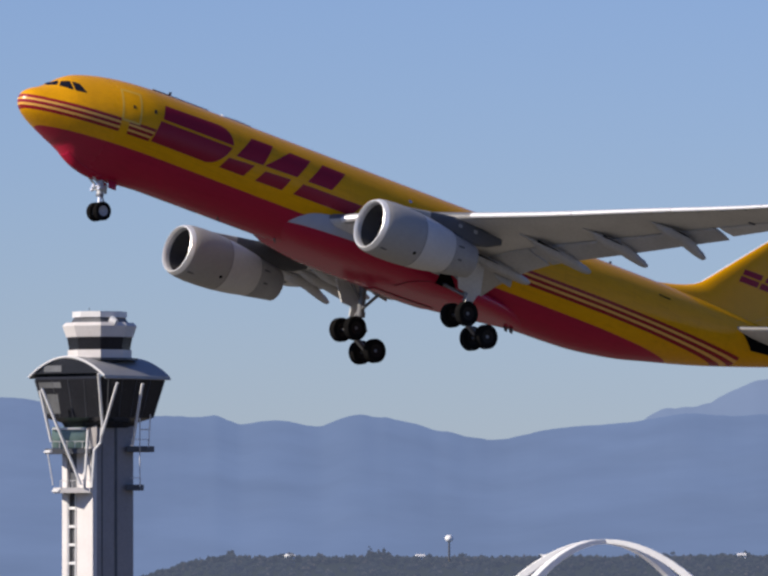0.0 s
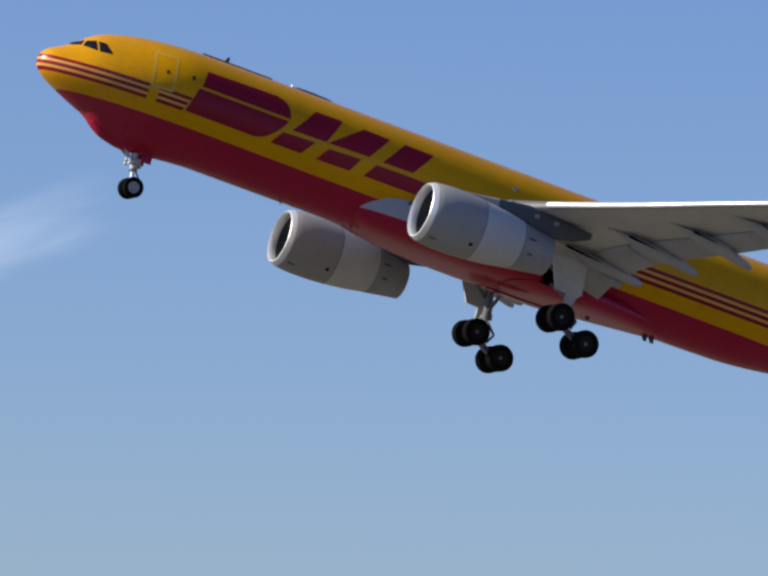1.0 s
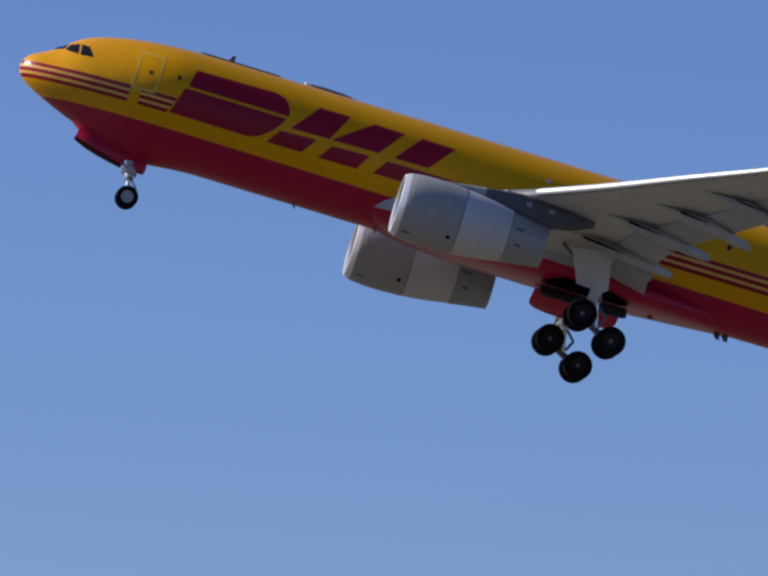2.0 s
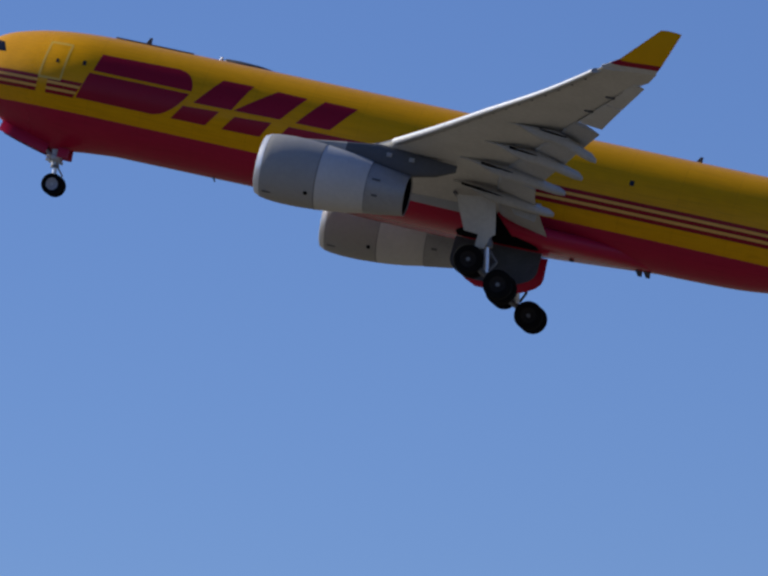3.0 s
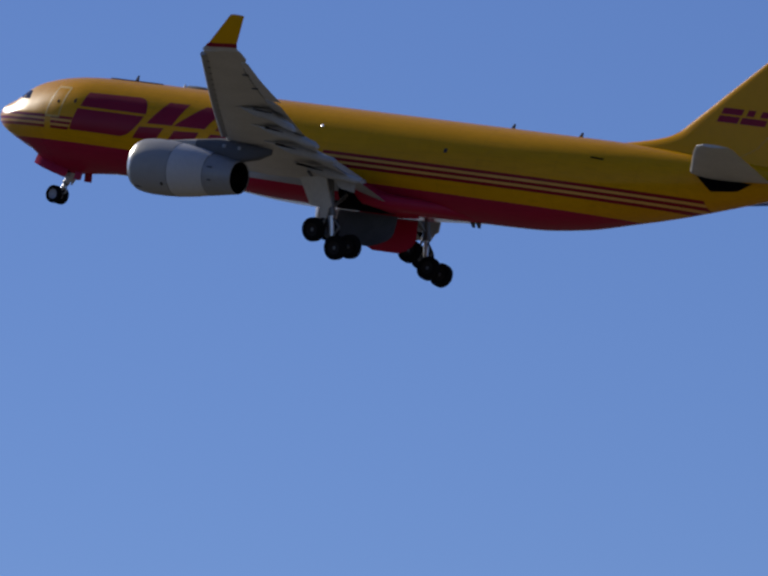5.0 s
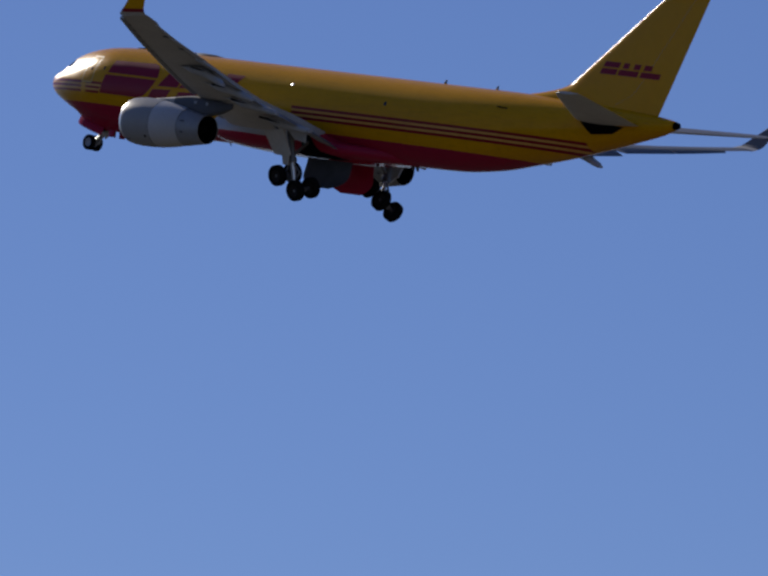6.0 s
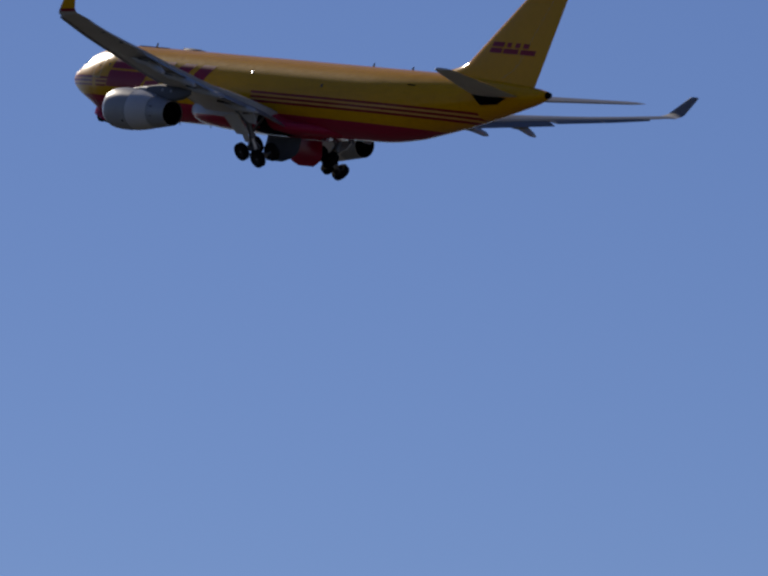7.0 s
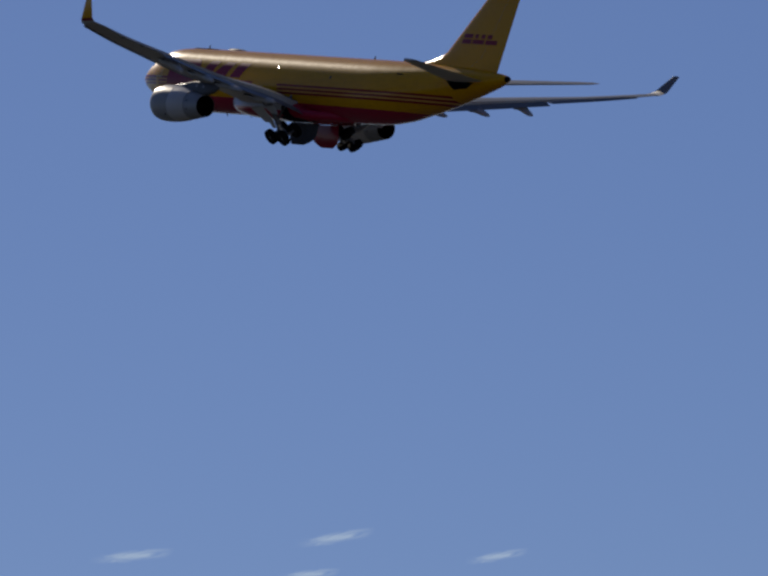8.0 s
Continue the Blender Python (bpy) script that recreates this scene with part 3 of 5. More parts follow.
FAIR = [(17.6, 1.9, -2.45), (18.6, 2.45, -2.78), (20.0, 2.85, -2.96), (22.0, 3.2, -3.08), (25.0, 3.28, -3.12), (28.0, 3.2, -3.12), (30.5, 2.86, -3.07), (32.5, 2.35, -2.98), (34.6, 1.6, -2.88), (36.4, 0.7, -2.80)]


def fair_at(s):
    hw, bot = lerp_table(FAIR, s)
    top = -0.55 - 1.35 * blend(26.5, 31.0, s)
    return hw, top, bot


def fair_z(s, y):
    """Height of the fairing's underside."""
    hw, top, bot = fair_at(s)
    ca = min(abs(y) / hw, 0.99) ** (1 / 0.62)
    return (top + bot) / 2 - (top - bot) / 2 * math.sqrt(1 - ca * ca) ** 0.72


HINGE = (28.5, 0.95, -3.16)


def bay_patch(side, drop, origin=(0, 0, 0), grow=0.0):
    """Rows of points on the belly under a gear bay, lowered by drop."""
    rows = []
    for j in range(9):
        w = -grow + (1.95 + 2 * grow) * j / 8
        u = max(w / 1.95, 0)
        lo = 26.5 - grow + (0.0 if u < .5 else 1.0 * ((u - .5) / .5) ** 2.5)
        hi = 30.75 + grow - (0.0 if u < .45 else 1.3 * ((u - .45) / .55) ** 2.5)
        y = HINGE[1] + w
        rows.append([(-(lo + (hi - lo) * i / 8) - origin[0], side * y - origin[1], fair_z(lo + (hi - lo) * i / 8, y) - drop - origin[2]) for i in range(9)])
    return rows


def sheet(rows, bm, mat=0):
    vs = [[bm.verts.new(p) for p in r] for r in rows]
    for a, b in zip(vs, vs[1:]):
        for i in range(len(a) - 1):
            bm.faces.new((a[i], a[i + 1], b[i + 1], b[i])).material_index = mat
    return vs


def belly_door(side, plane):
    """A gear bay door, hinged beside the keel; its own origin is at the hinge. Closed it lies flush under the belly."""
    o = (-HINGE[0], side * HINGE[1], HINGE[2])
    bm = bmesh.new()
    out, inn = sheet(bay_patch(side, 0.05, o, 0.02), bm, 0), sheet(bay_patch(side, 0.02, o), bm, 1)
    rim = lambda g: g[0][:-1] + [r[-1] for r in g[:-1]] + g[-1][:0:-1] + [r[0] for r in g[:0:-1]]
    a, b = rim(out), rim(inn)
    for i in range(len(a)):
        bm.faces.new((a[i], a[(i + 1) % len(a)], b[(i + 1) % len(a)], b[i])).material_index = 1
    d = part("gear_bay_door", bm, [DOOR_RED, DOOR_IN], plane, "hinged belly door, red outside and grey inside")
    return d


def nose_gear(plane):
    c = Vector((-6.6, 0, -4.79))
    top = Vector((-6.25, 0, -2.7))
    g = part("nose_gear", rod(top, top.lerp(c, 0.6), 0.19, n=14), NOSE_STEEL, plane, "extended twin-wheel nose landing gear")
    part("shock_strut", rod(top.lerp(c, 0.58), c, 0.115, n=14), BRIGHT, g)
    part("axle", rod(c - Vector((0, .45, 0)), c + Vector((0, .45, 0)), 0.07), NOSE_STEEL, g)
    for dy in (-0.32, 0.32):
        wheel(c + Vector((0, dy, 0)), 0.53, 0.36, g, NOSE_HUB)
    part("torque_link", rod(top.lerp(c, .55) + Vector((-.1, 0, 0)), top.lerp(c, .75) + Vector((-.4, 0, 0)), 0.045), NOSE_STEEL, g)
    part("torque_link", rod(top.lerp(c, .75) + Vector((-.4, 0, 0)), c + Vector((-.08, 0, .12)), 0.045), NOSE_STEEL, g)
    for dy in (-.2, .2):
        part("taxi_light", rod((-5.98, dy, -3.42), (-6.1, dy, -3.42), 0.12, n=14), BRIGHT, g)
    for dy in (-1, 1):
        part("taxi_light", rod((-6.02, dy * .36, -3.62), (-6.16, dy * .36, -3.62), 0.11, n=14), BRIGHT, g)
        part("light_bracket", rod((-6.2, dy * .05, -3.62), (-6.14, dy * .36, -3.62), 0.04, n=8), NOSE_STEEL, g)
        part("steering_cylinder", rod((-6.72, dy * .12, -3.72), (-6.5, dy * .34, -3.30), 0.07, n=10), NOSE_STEEL, g)
        part("drag_strut", rod((-5.15, dy * .30, -2.75), (-6.34, dy * .12, -3.52), 0.06, n=8), NOSE_STEEL, g)
    part("leg_cuff", rod(top.lerp(c, 0.54), top.lerp(c, 0.60), 0.22, n=14), STEEL, g)
    part("tow_fitting", box((.22, .26, .16), c + Vector((.16, 0, .06)), bevel=.04), STEEL, g)
    part("steering_unit", box((.46, .62, .30), (-6.42, 0, -3.50), bevel=.07), NOSE_STEEL, g)
    for sd in (-1, 1):
        part("nose_gear_door", box((0.55, 0.05, 0.5), (-6.8, sd * 0.50, -3.22), Matrix.Rotation(radians(sd * 8), 4, "X"), bevel=.015), DOOR_RED, plane)
    return g


def belly_z(s, y):
    """Height of the hull's underside with the bulge."""
    zc, hz, hy = hull_at(s)
    return zc - hz * math.sqrt(max(1 - (y / hy) ** 2, 0)) - bulge(s, y)


NOSE_BAY = (3.55, 6.05, 0.52)       # stations of its ends, half width


def nose_bay_rows(side, drop, grow=0.0):
    a, b, w = NOSE_BAY
    rows = []
    for j in range(7):
        y = 0.02 + (w - 0.02 + grow) * j / 6
        rows.append([(-st, side * y, belly_z(st, y) - drop) for st in np.linspace(a - grow, b + grow, 13)])
    return rows


def nose_bay_door(side, plane):
    """Long forward door of the nose gear bay, hinged along its outboard edge."""
    bm = bmesh.new()
    out, inn = sheet(nose_bay_rows(side, 0.035), bm, 0), sheet(nose_bay_rows(side, 0.012), bm, 1)
    rim = lambda g: g[0][:-1] + [r[-1] for r in g[:-1]] + g[-1][:0:-1] + [r[0] for r in g[:0:-1]]
    a, b = rim(out), rim(inn)
    for i in range(len(a)):
        bm.faces.new((a[i], a[(i + 1) % len(a)], b[(i + 1) % len(a)], b[i])).material_index = 0
    return part("nose_bay_door", bm, [DOOR_RED, DOOR_BROWN], plane, "long nose gear bay door, red outside")


def nose_hinge(side):
    a, b, w = NOSE_BAY
    p, q = Vector((-a, side * w, belly_z(a, w))), Vector((-b, side * w, belly_z(b, w)))
    return p, (q - p).normalized()


def fin_half(s, z):
    """Half thickness of the fin at a station and height."""
    le, ch = fin_at(z)
    u = min(max((s - le) / ch, 0), 1)
    t = 0.10
    return 5 * t * ch * (0.2969 * math.sqrt(u) - 0.126 * u - 0.3516 * u**2 + 0.2843 * u**3 - 0.1036 * u**4)


def fin_at(z):
    le = 48.05 + (z - 3.5) * 1.128
    if z < 3.9:         # long fillet into the crown
        le -= 4.3 * ((3.9 - z) / 1.4) ** 2.2
    te = 56.4 + (z - 2.5) * 0.357
    return le, te - le


def tail(plane):
    zs = [2.3, 2.5, 2.65, 2.8, 2.95, 3.1, 3.25, 3.4, 3.6, 3.8, 4.0, 4.5, 5.5, 6.5, 7.5, 8.5, 9.5, 10.5, 10.95, 11.1]
    rings = []
    for z in zs:
        le, ch = fin_at(z)
        k = 1.0 if z < 10.6 else (0.9 if z < 11 else 0.6)
        rings.append([(p[0], p[1] * k, p[2]) for p in airfoil(le, ch, z, 0, 0.10, vertical=True, n=18)])
    f = part("fin", loft(rings), FIN_PAINT, plane, "tall swept yellow tail fin with red blocks")
    # white strip that paints the glint of the fin's bare leading edge
    rows = []
    for z in np.linspace(3.55, 10.9, 24):
        le, ch = fin_at(z)
        rows.append([(-(le + d - (0.006 if d == 0 else 0)), sd * (fin_half(le + d, z) + 0.005) if d else 0.0, z) for d, sd in ((.05, 1), (.025, 1), (.008, 1), (0, 1), (.008, -1), (.025, -1), (.05, -1))])
    edge = bmesh.new()
    sheet(rows, edge)
    part("fin_leading_edge", edge, STRUT_WHITE, f, "white strip for the glint of the bare leading edge")
    # rudder hinge line, proud by a few millimetres on both sides
    for side in (-1, 1):
        bm = bmesh.new()
        prev = None
        for z in np.linspace(2.7, 10.4, 12):
            le, ch = fin_at(z)
            s = le + 0.70 * ch
            row = [bm.verts.new((-(s + d), side * (fin_half(s + d, z) + .006), z)) for d in (-.008, .008)]
            if prev:
                bm.faces.new((prev[0], prev[1], row[1], row[0]))
            prev = row
        part("rudder_gap", bm, NOZZLE, f)
        for a, b, lo, hi in ((50.95, 52.35, 5.10, 5.46), (50.75, 52.15, 4.62, 5.00), (52.65, 53.15, 5.10, 5.46), (53.55, 54.1, 5.10, 5.46), (52.3, 53.95, 4.62, 5.00), (54.4, 55.05, 5.10, 5.46), (54.15, 55.75, 4.62, 5.00)):
            bm = bmesh.new()
            grid = []
            for j in range(5):
                z = lo + (hi - lo) * j / 4
                sh = (z - lo) * 0.35 - 0.1
                grid.append([bm.verts.new((-(a + 0.3 + sh + (b - a) * i / 8), side * (fin_half(a + 0.3 + sh + (b - a) * i / 8, z) + .014), z)) for i in range(9)])
            for j in range(4):
                for i in range(8):
                    bm.faces.new((grid[j][i], grid[j][i + 1], grid[j + 1][i + 1], grid[j + 1][i]))
            part("logo_block", bm, LOGO_RED, f)
    for side in (-1, 1):
        part("trim_patch", decal(((51.0, 1.40), (54.5, 1.30), (53.6, 0.78), (52.0, 0.58)), side, 0.012, 10, 4), DARK, plane, "dark patch on the hull under the tailplane root")
        rr = []
        for y, le, ch, z in ((0.6, 49.9, 5.6, 1.47), (1.8, 50.7, 5.1, 1.58), (4.5, 52.5, 4.15, 1.90), (7.3, 54.4, 3.1, 2.22), (9.0, 55.65, 2.4, 2.42), (9.4, 56.3, 1.7, 2.48)):
            rr.append(airfoil(le, ch, z, side * y, 0.095, 0.0, camber=-0.005))
        part("tailplane", topped(loft(rr)), [WING_GREY, WING_TOP], plane, "grey horizontal tailplane")


def belly_fairing(plane):
    rings = []
    n = 48
    for s in np.linspace(17.6, 36.4, 30):
        hw, top, bot = fair_at(s)
        zc, hz = (top + bot) / 2, (top - bot) / 2
        ring = []
        for i in range(n):
            a = 2 * math.pi * i / n
            ca, sa = math.cos(a), math.sin(a)
            ring.append((-s, hw * math.copysign(abs(ca) ** 0.62, ca), zc + hz * math.copysign(abs(sa) ** 0.72, sa)))
        rings.append(ring)
    return part("belly_fairing", loft(rings), FAIRING, plane, "wing root fairing, grey above and red below")


def cargo_jet():
    plane = new("cargo_jet")
    tagged(plane, "yellow and red twin-engine cargo jet climbing with its gear down", "airplane")
    part("fuselage", hull(), HULL, plane, "yellow hull with red belly and red stripes")
    part("tail_cone_exhaust", rod((-57.75, 0, 1.83), (-58.2, 0, 1.86), 0.30, 0.20, n=20), DARK, plane, "black auxiliary exhaust at the tail tip")
    belly_fairing(plane)
    # cockpit windows, three a side
    for sd in (-1, 1):
        for quad in (((1.64, 1.05), (2.14, 1.32), (1.96, 0.98), (1.50, 0.86)),
                     ((2.20, 1.28), (2.60, 1.40), (2.63, 0.83), (2.00, 0.94)),
                     ((2.69, 1.40), (3.06, 1.35), (3.36, 0.85), (2.72, 0.82))):
            part("cockpit_window", decal([(a - 0.18, b + 0.05) for a, b in quad], sd, 0.010, 6, 5), GLASS, plane, "dark cockpit window")
        # cargo door outline as thin frame strips
        for q in (((5.28, 1.85), (6.42, 1.85), (6.42, 1.75), (5.28, 1.75)), ((5.20, 0.02), (6.36, 0.02), (6.36, -0.08), (5.20, -0.08)),
                  ((5.26, 1.80), (5.36, 1.80), (5.28, 0.0), (5.18, 0.0)), ((6.36, 1.80), (6.46, 1.80), (6.38, 0.0), (6.28, 0.0))):
            part("door_outline", decal(q, sd, 0.009, 6, 8), OUTLINE, plane)
        part("door_window", decal(((5.86, 0.98), (6.00, 0.98), (6.00, 0.80), (5.86, 0.80)), sd, 0.012, 2, 2), GLASS, plane)
        part("sensor_plate", decal(((7.20, 1.14), (7.36, 1.14), (7.36, 0.90), (7.20, 0.90)), sd, 0.012, 2, 2), GLASS, plane)
        part("rear_window", decal(((34.36, 1.00), (34.58, 1.00), (34.58, 0.74), (34.36, 0.74)), sd, 0.012, 2, 2), GLASS, plane)
        part("outflow_slot", decal(((44.1, 1.64), (45.0, 1.60), (45.0, 1.50), (44.1, 1.54)), sd, 0.012, 3, 2), DARK, plane)
        # red slanted blocks of the painted mark
        for q in (((8.0, 1.64), (12.75, 1.72), (12.72, 0.74), (7.80, 0.74)), ((7.66, 0.60), (12.66, 0.60), (12.0, -0.72), (7.26, -0.70)),
                  ((14.05, 1.63), (15.57, 1.65), (14.85, 0.26), (12.95, 0.22)), ((16.77, 1.64), (18.25, 1.60), (17.25, 0.30), (14.95, 0.26)),
                  ((12.50, -0.02), (14.30, 0.06), (13.74, -0.71), (12.03, -0.72)), ((15.08, -0.02), (16.89, 0.06), (16.46, -0.70), (14.56, -0.72)),
                  ((19.10, 1.64), (20.75, 1.61), (19.73, 0.31), (18.02, 0.29)), ((17.75, 0.05), (22.0, 0.08), (21.4, -0.68), (17.25, -0.68))):
            first = q[0][0] < 9
            part("logo_block", decal(q, sd, m=12, bow=(0.9 if first and q[0][1] > 1 else 0.0, 0.9 if first and q[0][1] < 1 else 0.0)), LOGO_RED, plane)
        # lens-shaped metal cap above the wing, tilted forward, added for a sun glint
        way = Vector((0.207, sd * 0.78, 0.59)).normalized()
        turn = Matrix.Translation(hull_point(25.4, 1.42, sd, 0.015)) @ way.to_track_quat("X", "Z").to_matrix().to_4x4()
        lens = lathe([(-0.030 + 0.5 - math.sqrt(0.25 - r * r), r) for r in (0.004, 0.03, 0.06, 0.09, 0.11)] + [(0.08, 0.12)], (0, 0, 0), 20, cap=True)
        lens.transform(turn)
        part("glint_cap", lens, GLINT_METAL, plane, "small shiny metal cap added to the hull side for a sun glint")
    # aerials and fairings on the hull
    for s, z, h in ((9.52, 2.8, .38), (36.95, 2.8, .30), (41.7, 2.8, .28)):
        part("blade_antenna", loft([airfoil(s - .14, .32, z, 0, .10, vertical=True, n=6), airfoil(s + .05, .13, z + h, 0, .10, vertical=True, n=6)]), PYLON, plane)
    for s in (35.25, 35.65, 31.9):
        part("belly_antenna", loft([airfoil(s - .15, .4, -2.8, 0, .12, vertical=True, n=6), airfoil(s + .08, .2, -3.12, 0, .12, vertical=True, n=6)]), PYLON, plane)
    part("satellite_fairing", loft([[(-s, w * math.cos(a), 2.72 + h * math.sin(a)) for a in [math.pi * i / 12 for i in range(13)]] for s, w, h in ((13.3, .05, .12), (13.5, .35, .24), (14.2, .45, .26), (15.2, .4, .22), (15.9, .05, .12))], closed=False), PYLON, plane)
    part("beacon", rod((-13.25, 0.1, 2.78), (-13.25, 0.1, 2.98), .10, .06), WHITE, plane)
    part("door_hinge", box((3.9, .06, .06), (-10.0, .55, 2.79), bevel=.01), PYLON, plane, "dark hinge strip along the crown")
    for s, z in ((8.2, -1.55), (12.2, -2.3)):
        part("drain_mast", rod((-s - 6, 0.3, -2.78), (-s - 6.15, 0.3, -3.02), .05, .03, n=8), PYLON, plane)
    legs = []
    for side in (1, -1):
        wing(side, plane)
        engine(side, plane)
        legs.append(main_gear(side, plane))
        # near-black sheets on the closed skin paint the shade of open bays
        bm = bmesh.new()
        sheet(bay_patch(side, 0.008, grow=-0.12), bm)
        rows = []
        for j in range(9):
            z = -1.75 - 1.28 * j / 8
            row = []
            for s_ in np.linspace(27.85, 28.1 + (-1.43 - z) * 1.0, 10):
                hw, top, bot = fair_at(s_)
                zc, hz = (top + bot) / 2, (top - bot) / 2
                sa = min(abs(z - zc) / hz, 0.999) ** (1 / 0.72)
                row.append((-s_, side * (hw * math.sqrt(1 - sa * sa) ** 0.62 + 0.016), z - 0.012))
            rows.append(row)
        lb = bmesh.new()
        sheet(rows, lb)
        part("leg_bay_shade", lb, DARK, plane, "flat dark sheet for the shade in the gear leg's slot")
        part("gear_bay_shade", bm, DARK, plane, "flat dark sheet for the shade in the belly's gear bay")
    doors = [belly_door(s, plane) for s in (1, -1)]
    nose = nose_gear(plane)
    nose_doors = [nose_bay_door(s, plane) for s in (1, -1)]
    for side in (1, -1):
        # another painted-shade sheet, over the unbroken hull under the nose
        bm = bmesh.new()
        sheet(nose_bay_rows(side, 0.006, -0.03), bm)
        part("nose_bay_shade", bm, DARK, plane, "flat dark sheet for the shade in the nose gear bay")
    tail(plane)
    return plane, doors, legs, nose, nose_doors


# ---------------------------------------------------------------- ground and distance
def bearing(x):
    """World yaw, in radians, of a place x units to the right of the first view's axis."""
    return radians(-36.492) - math.atan((x - 784) / 16600)


def place(x, dist, z=0.0):
    a = bearing(x)
    return Vector((-math.sin(a) * dist, math.cos(a) * dist, z))


def blend(e0, e1, x):
    u = min(max((x - e0) / (e1 - e0), 0), 1)
    return u * u * (3 - 2 * u)


def ground_height(x, y):
    r = math.hypot(x, y)
    h = (EYE - 1.6) * (1 - blend(20, 160, r))
    far = blend(2300, 3100, r) * blend(0.0, 0.6, y / max(r, 1))
    if r > 2000:        # the rise falls away behind the tower
        side = 784 + 16600 * math.tan(max(min(radians(-36.492) - math.atan2(-x, y), 1.4), -1.4))
        far *= 1 - 0.42 * (1 - blend(100, 470, side))
    return h + far * (41.6 + 2.5 * noise.noise((x / 420, y / 420, 0.3)))


def ground_material():
    """Pale pavement and dry grass of the airfield, turning to sandy dunes and dark water seaward (-X)."""
    # seaward ground lies out of view; its tones tune the bounce under the jet
    m = material("airfield_ground", (0.14, 0.13, 0.11), 0.95, vary=0.45, scale=0.02, spec=0.0)
    n, l = m.node_tree.nodes, m.node_tree.links
    b = n["Principled BSDF"]
    paved = b.inputs["Base Color"].links[0].from_socket
    tc, sp, mr, mix = n.new("ShaderNodeTexCoord"), n.new("ShaderNodeSeparateXYZ"), n.new("ShaderNodeMapRange"), n.new("ShaderNodeMix")
    l.new(tc.outputs["Object"], sp.inputs[0])
    l.new(sp.outputs[0], mr.inputs[0])
    mr.inputs[1].default_value, mr.inputs[2].default_value = -180, 200
    mix.data_type = "RGBA"
    shore, dune = n.new("ShaderNodeMapRange"), n.new("ShaderNodeMix")       # sandy dunes, then dark water
    shore.inputs[1].default_value, shore.inputs[2].default_value = -560, -120
    l.new(sp.outputs[0], shore.inputs[0])
    dune.data_type = "RGBA"
    dune.inputs["A"].default_value = (0.030, 0.033, 0.036, 1)
    dune.inputs["B"].default_value = (0.130, 0.113, 0.083, 1)
    l.new(shore.outputs[0], dune.inputs["Factor"])
    l.new(dune.outputs["Result"], mix.inputs["A"])
    l.new(paved, mix.inputs["B"])
    l.new(mr.outputs[0], mix.inputs["Factor"])
    # the far rise: dark scrub, with haze painted on as emission
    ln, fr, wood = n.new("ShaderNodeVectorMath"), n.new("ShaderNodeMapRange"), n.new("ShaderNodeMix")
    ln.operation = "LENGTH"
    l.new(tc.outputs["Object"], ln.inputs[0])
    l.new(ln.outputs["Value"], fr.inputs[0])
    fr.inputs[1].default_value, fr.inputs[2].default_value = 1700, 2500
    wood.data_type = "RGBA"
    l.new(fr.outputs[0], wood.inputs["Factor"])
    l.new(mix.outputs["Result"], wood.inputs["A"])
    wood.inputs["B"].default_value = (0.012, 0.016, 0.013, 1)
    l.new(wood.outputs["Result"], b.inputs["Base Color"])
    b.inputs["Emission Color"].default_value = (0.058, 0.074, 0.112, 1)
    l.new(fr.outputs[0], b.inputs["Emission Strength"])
    return m


def ground():
    bm = bmesh.new()
    radii = [0, 10, 20, 40, 60, 80, 100, 120, 140, 165, 220, 320, 450, 650, 900, 1200, 1600, 2000, 2300, 2450, 2525, 2600, 2675, 2750, 2825, 2900, 2975, 3050, 3125, 3200, 3300, 3500, 4000, 4960]
    turns = sorted([radians(3.75 * i) for i in range(96)] + [radians(31.05 + 0.12 * i) for i in range(92)])    # finer towards the tower
    n = len(turns)
    rings = []
    for r in radii[1:]:
        rings.append([bm.verts.new((r * math.sin(a), r * math.cos(a), ground_height(r * math.sin(a), r * math.cos(a)))) for a in turns])
    c = bm.verts.new((0, 0, ground_height(0, 0)))
    for i in range(n):
        bm.faces.new((c, rings[0][i], rings[0][(i + 1) % n]))
    for a, b in zip(rings, rings[1:]):
        for i in range(n):
            bm.faces.new((a[i], a[(i + 1) % n], b[(i + 1) % n], b[i]))
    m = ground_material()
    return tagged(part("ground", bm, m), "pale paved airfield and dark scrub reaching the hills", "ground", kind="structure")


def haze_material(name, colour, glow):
    """Distant hills: diffuse blue-grey slopes; their emission stands in for lit air in front."""
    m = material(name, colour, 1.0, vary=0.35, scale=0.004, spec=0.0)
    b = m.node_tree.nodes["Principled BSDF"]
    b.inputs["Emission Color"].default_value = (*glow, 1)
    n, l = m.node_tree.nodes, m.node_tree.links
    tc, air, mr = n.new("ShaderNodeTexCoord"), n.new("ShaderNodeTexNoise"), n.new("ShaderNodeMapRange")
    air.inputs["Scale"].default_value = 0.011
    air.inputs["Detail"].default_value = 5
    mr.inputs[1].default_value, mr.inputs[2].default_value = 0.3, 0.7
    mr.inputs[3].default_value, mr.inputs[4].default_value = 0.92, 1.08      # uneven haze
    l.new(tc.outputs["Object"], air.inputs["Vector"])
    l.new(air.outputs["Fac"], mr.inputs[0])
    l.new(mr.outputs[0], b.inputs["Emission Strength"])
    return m


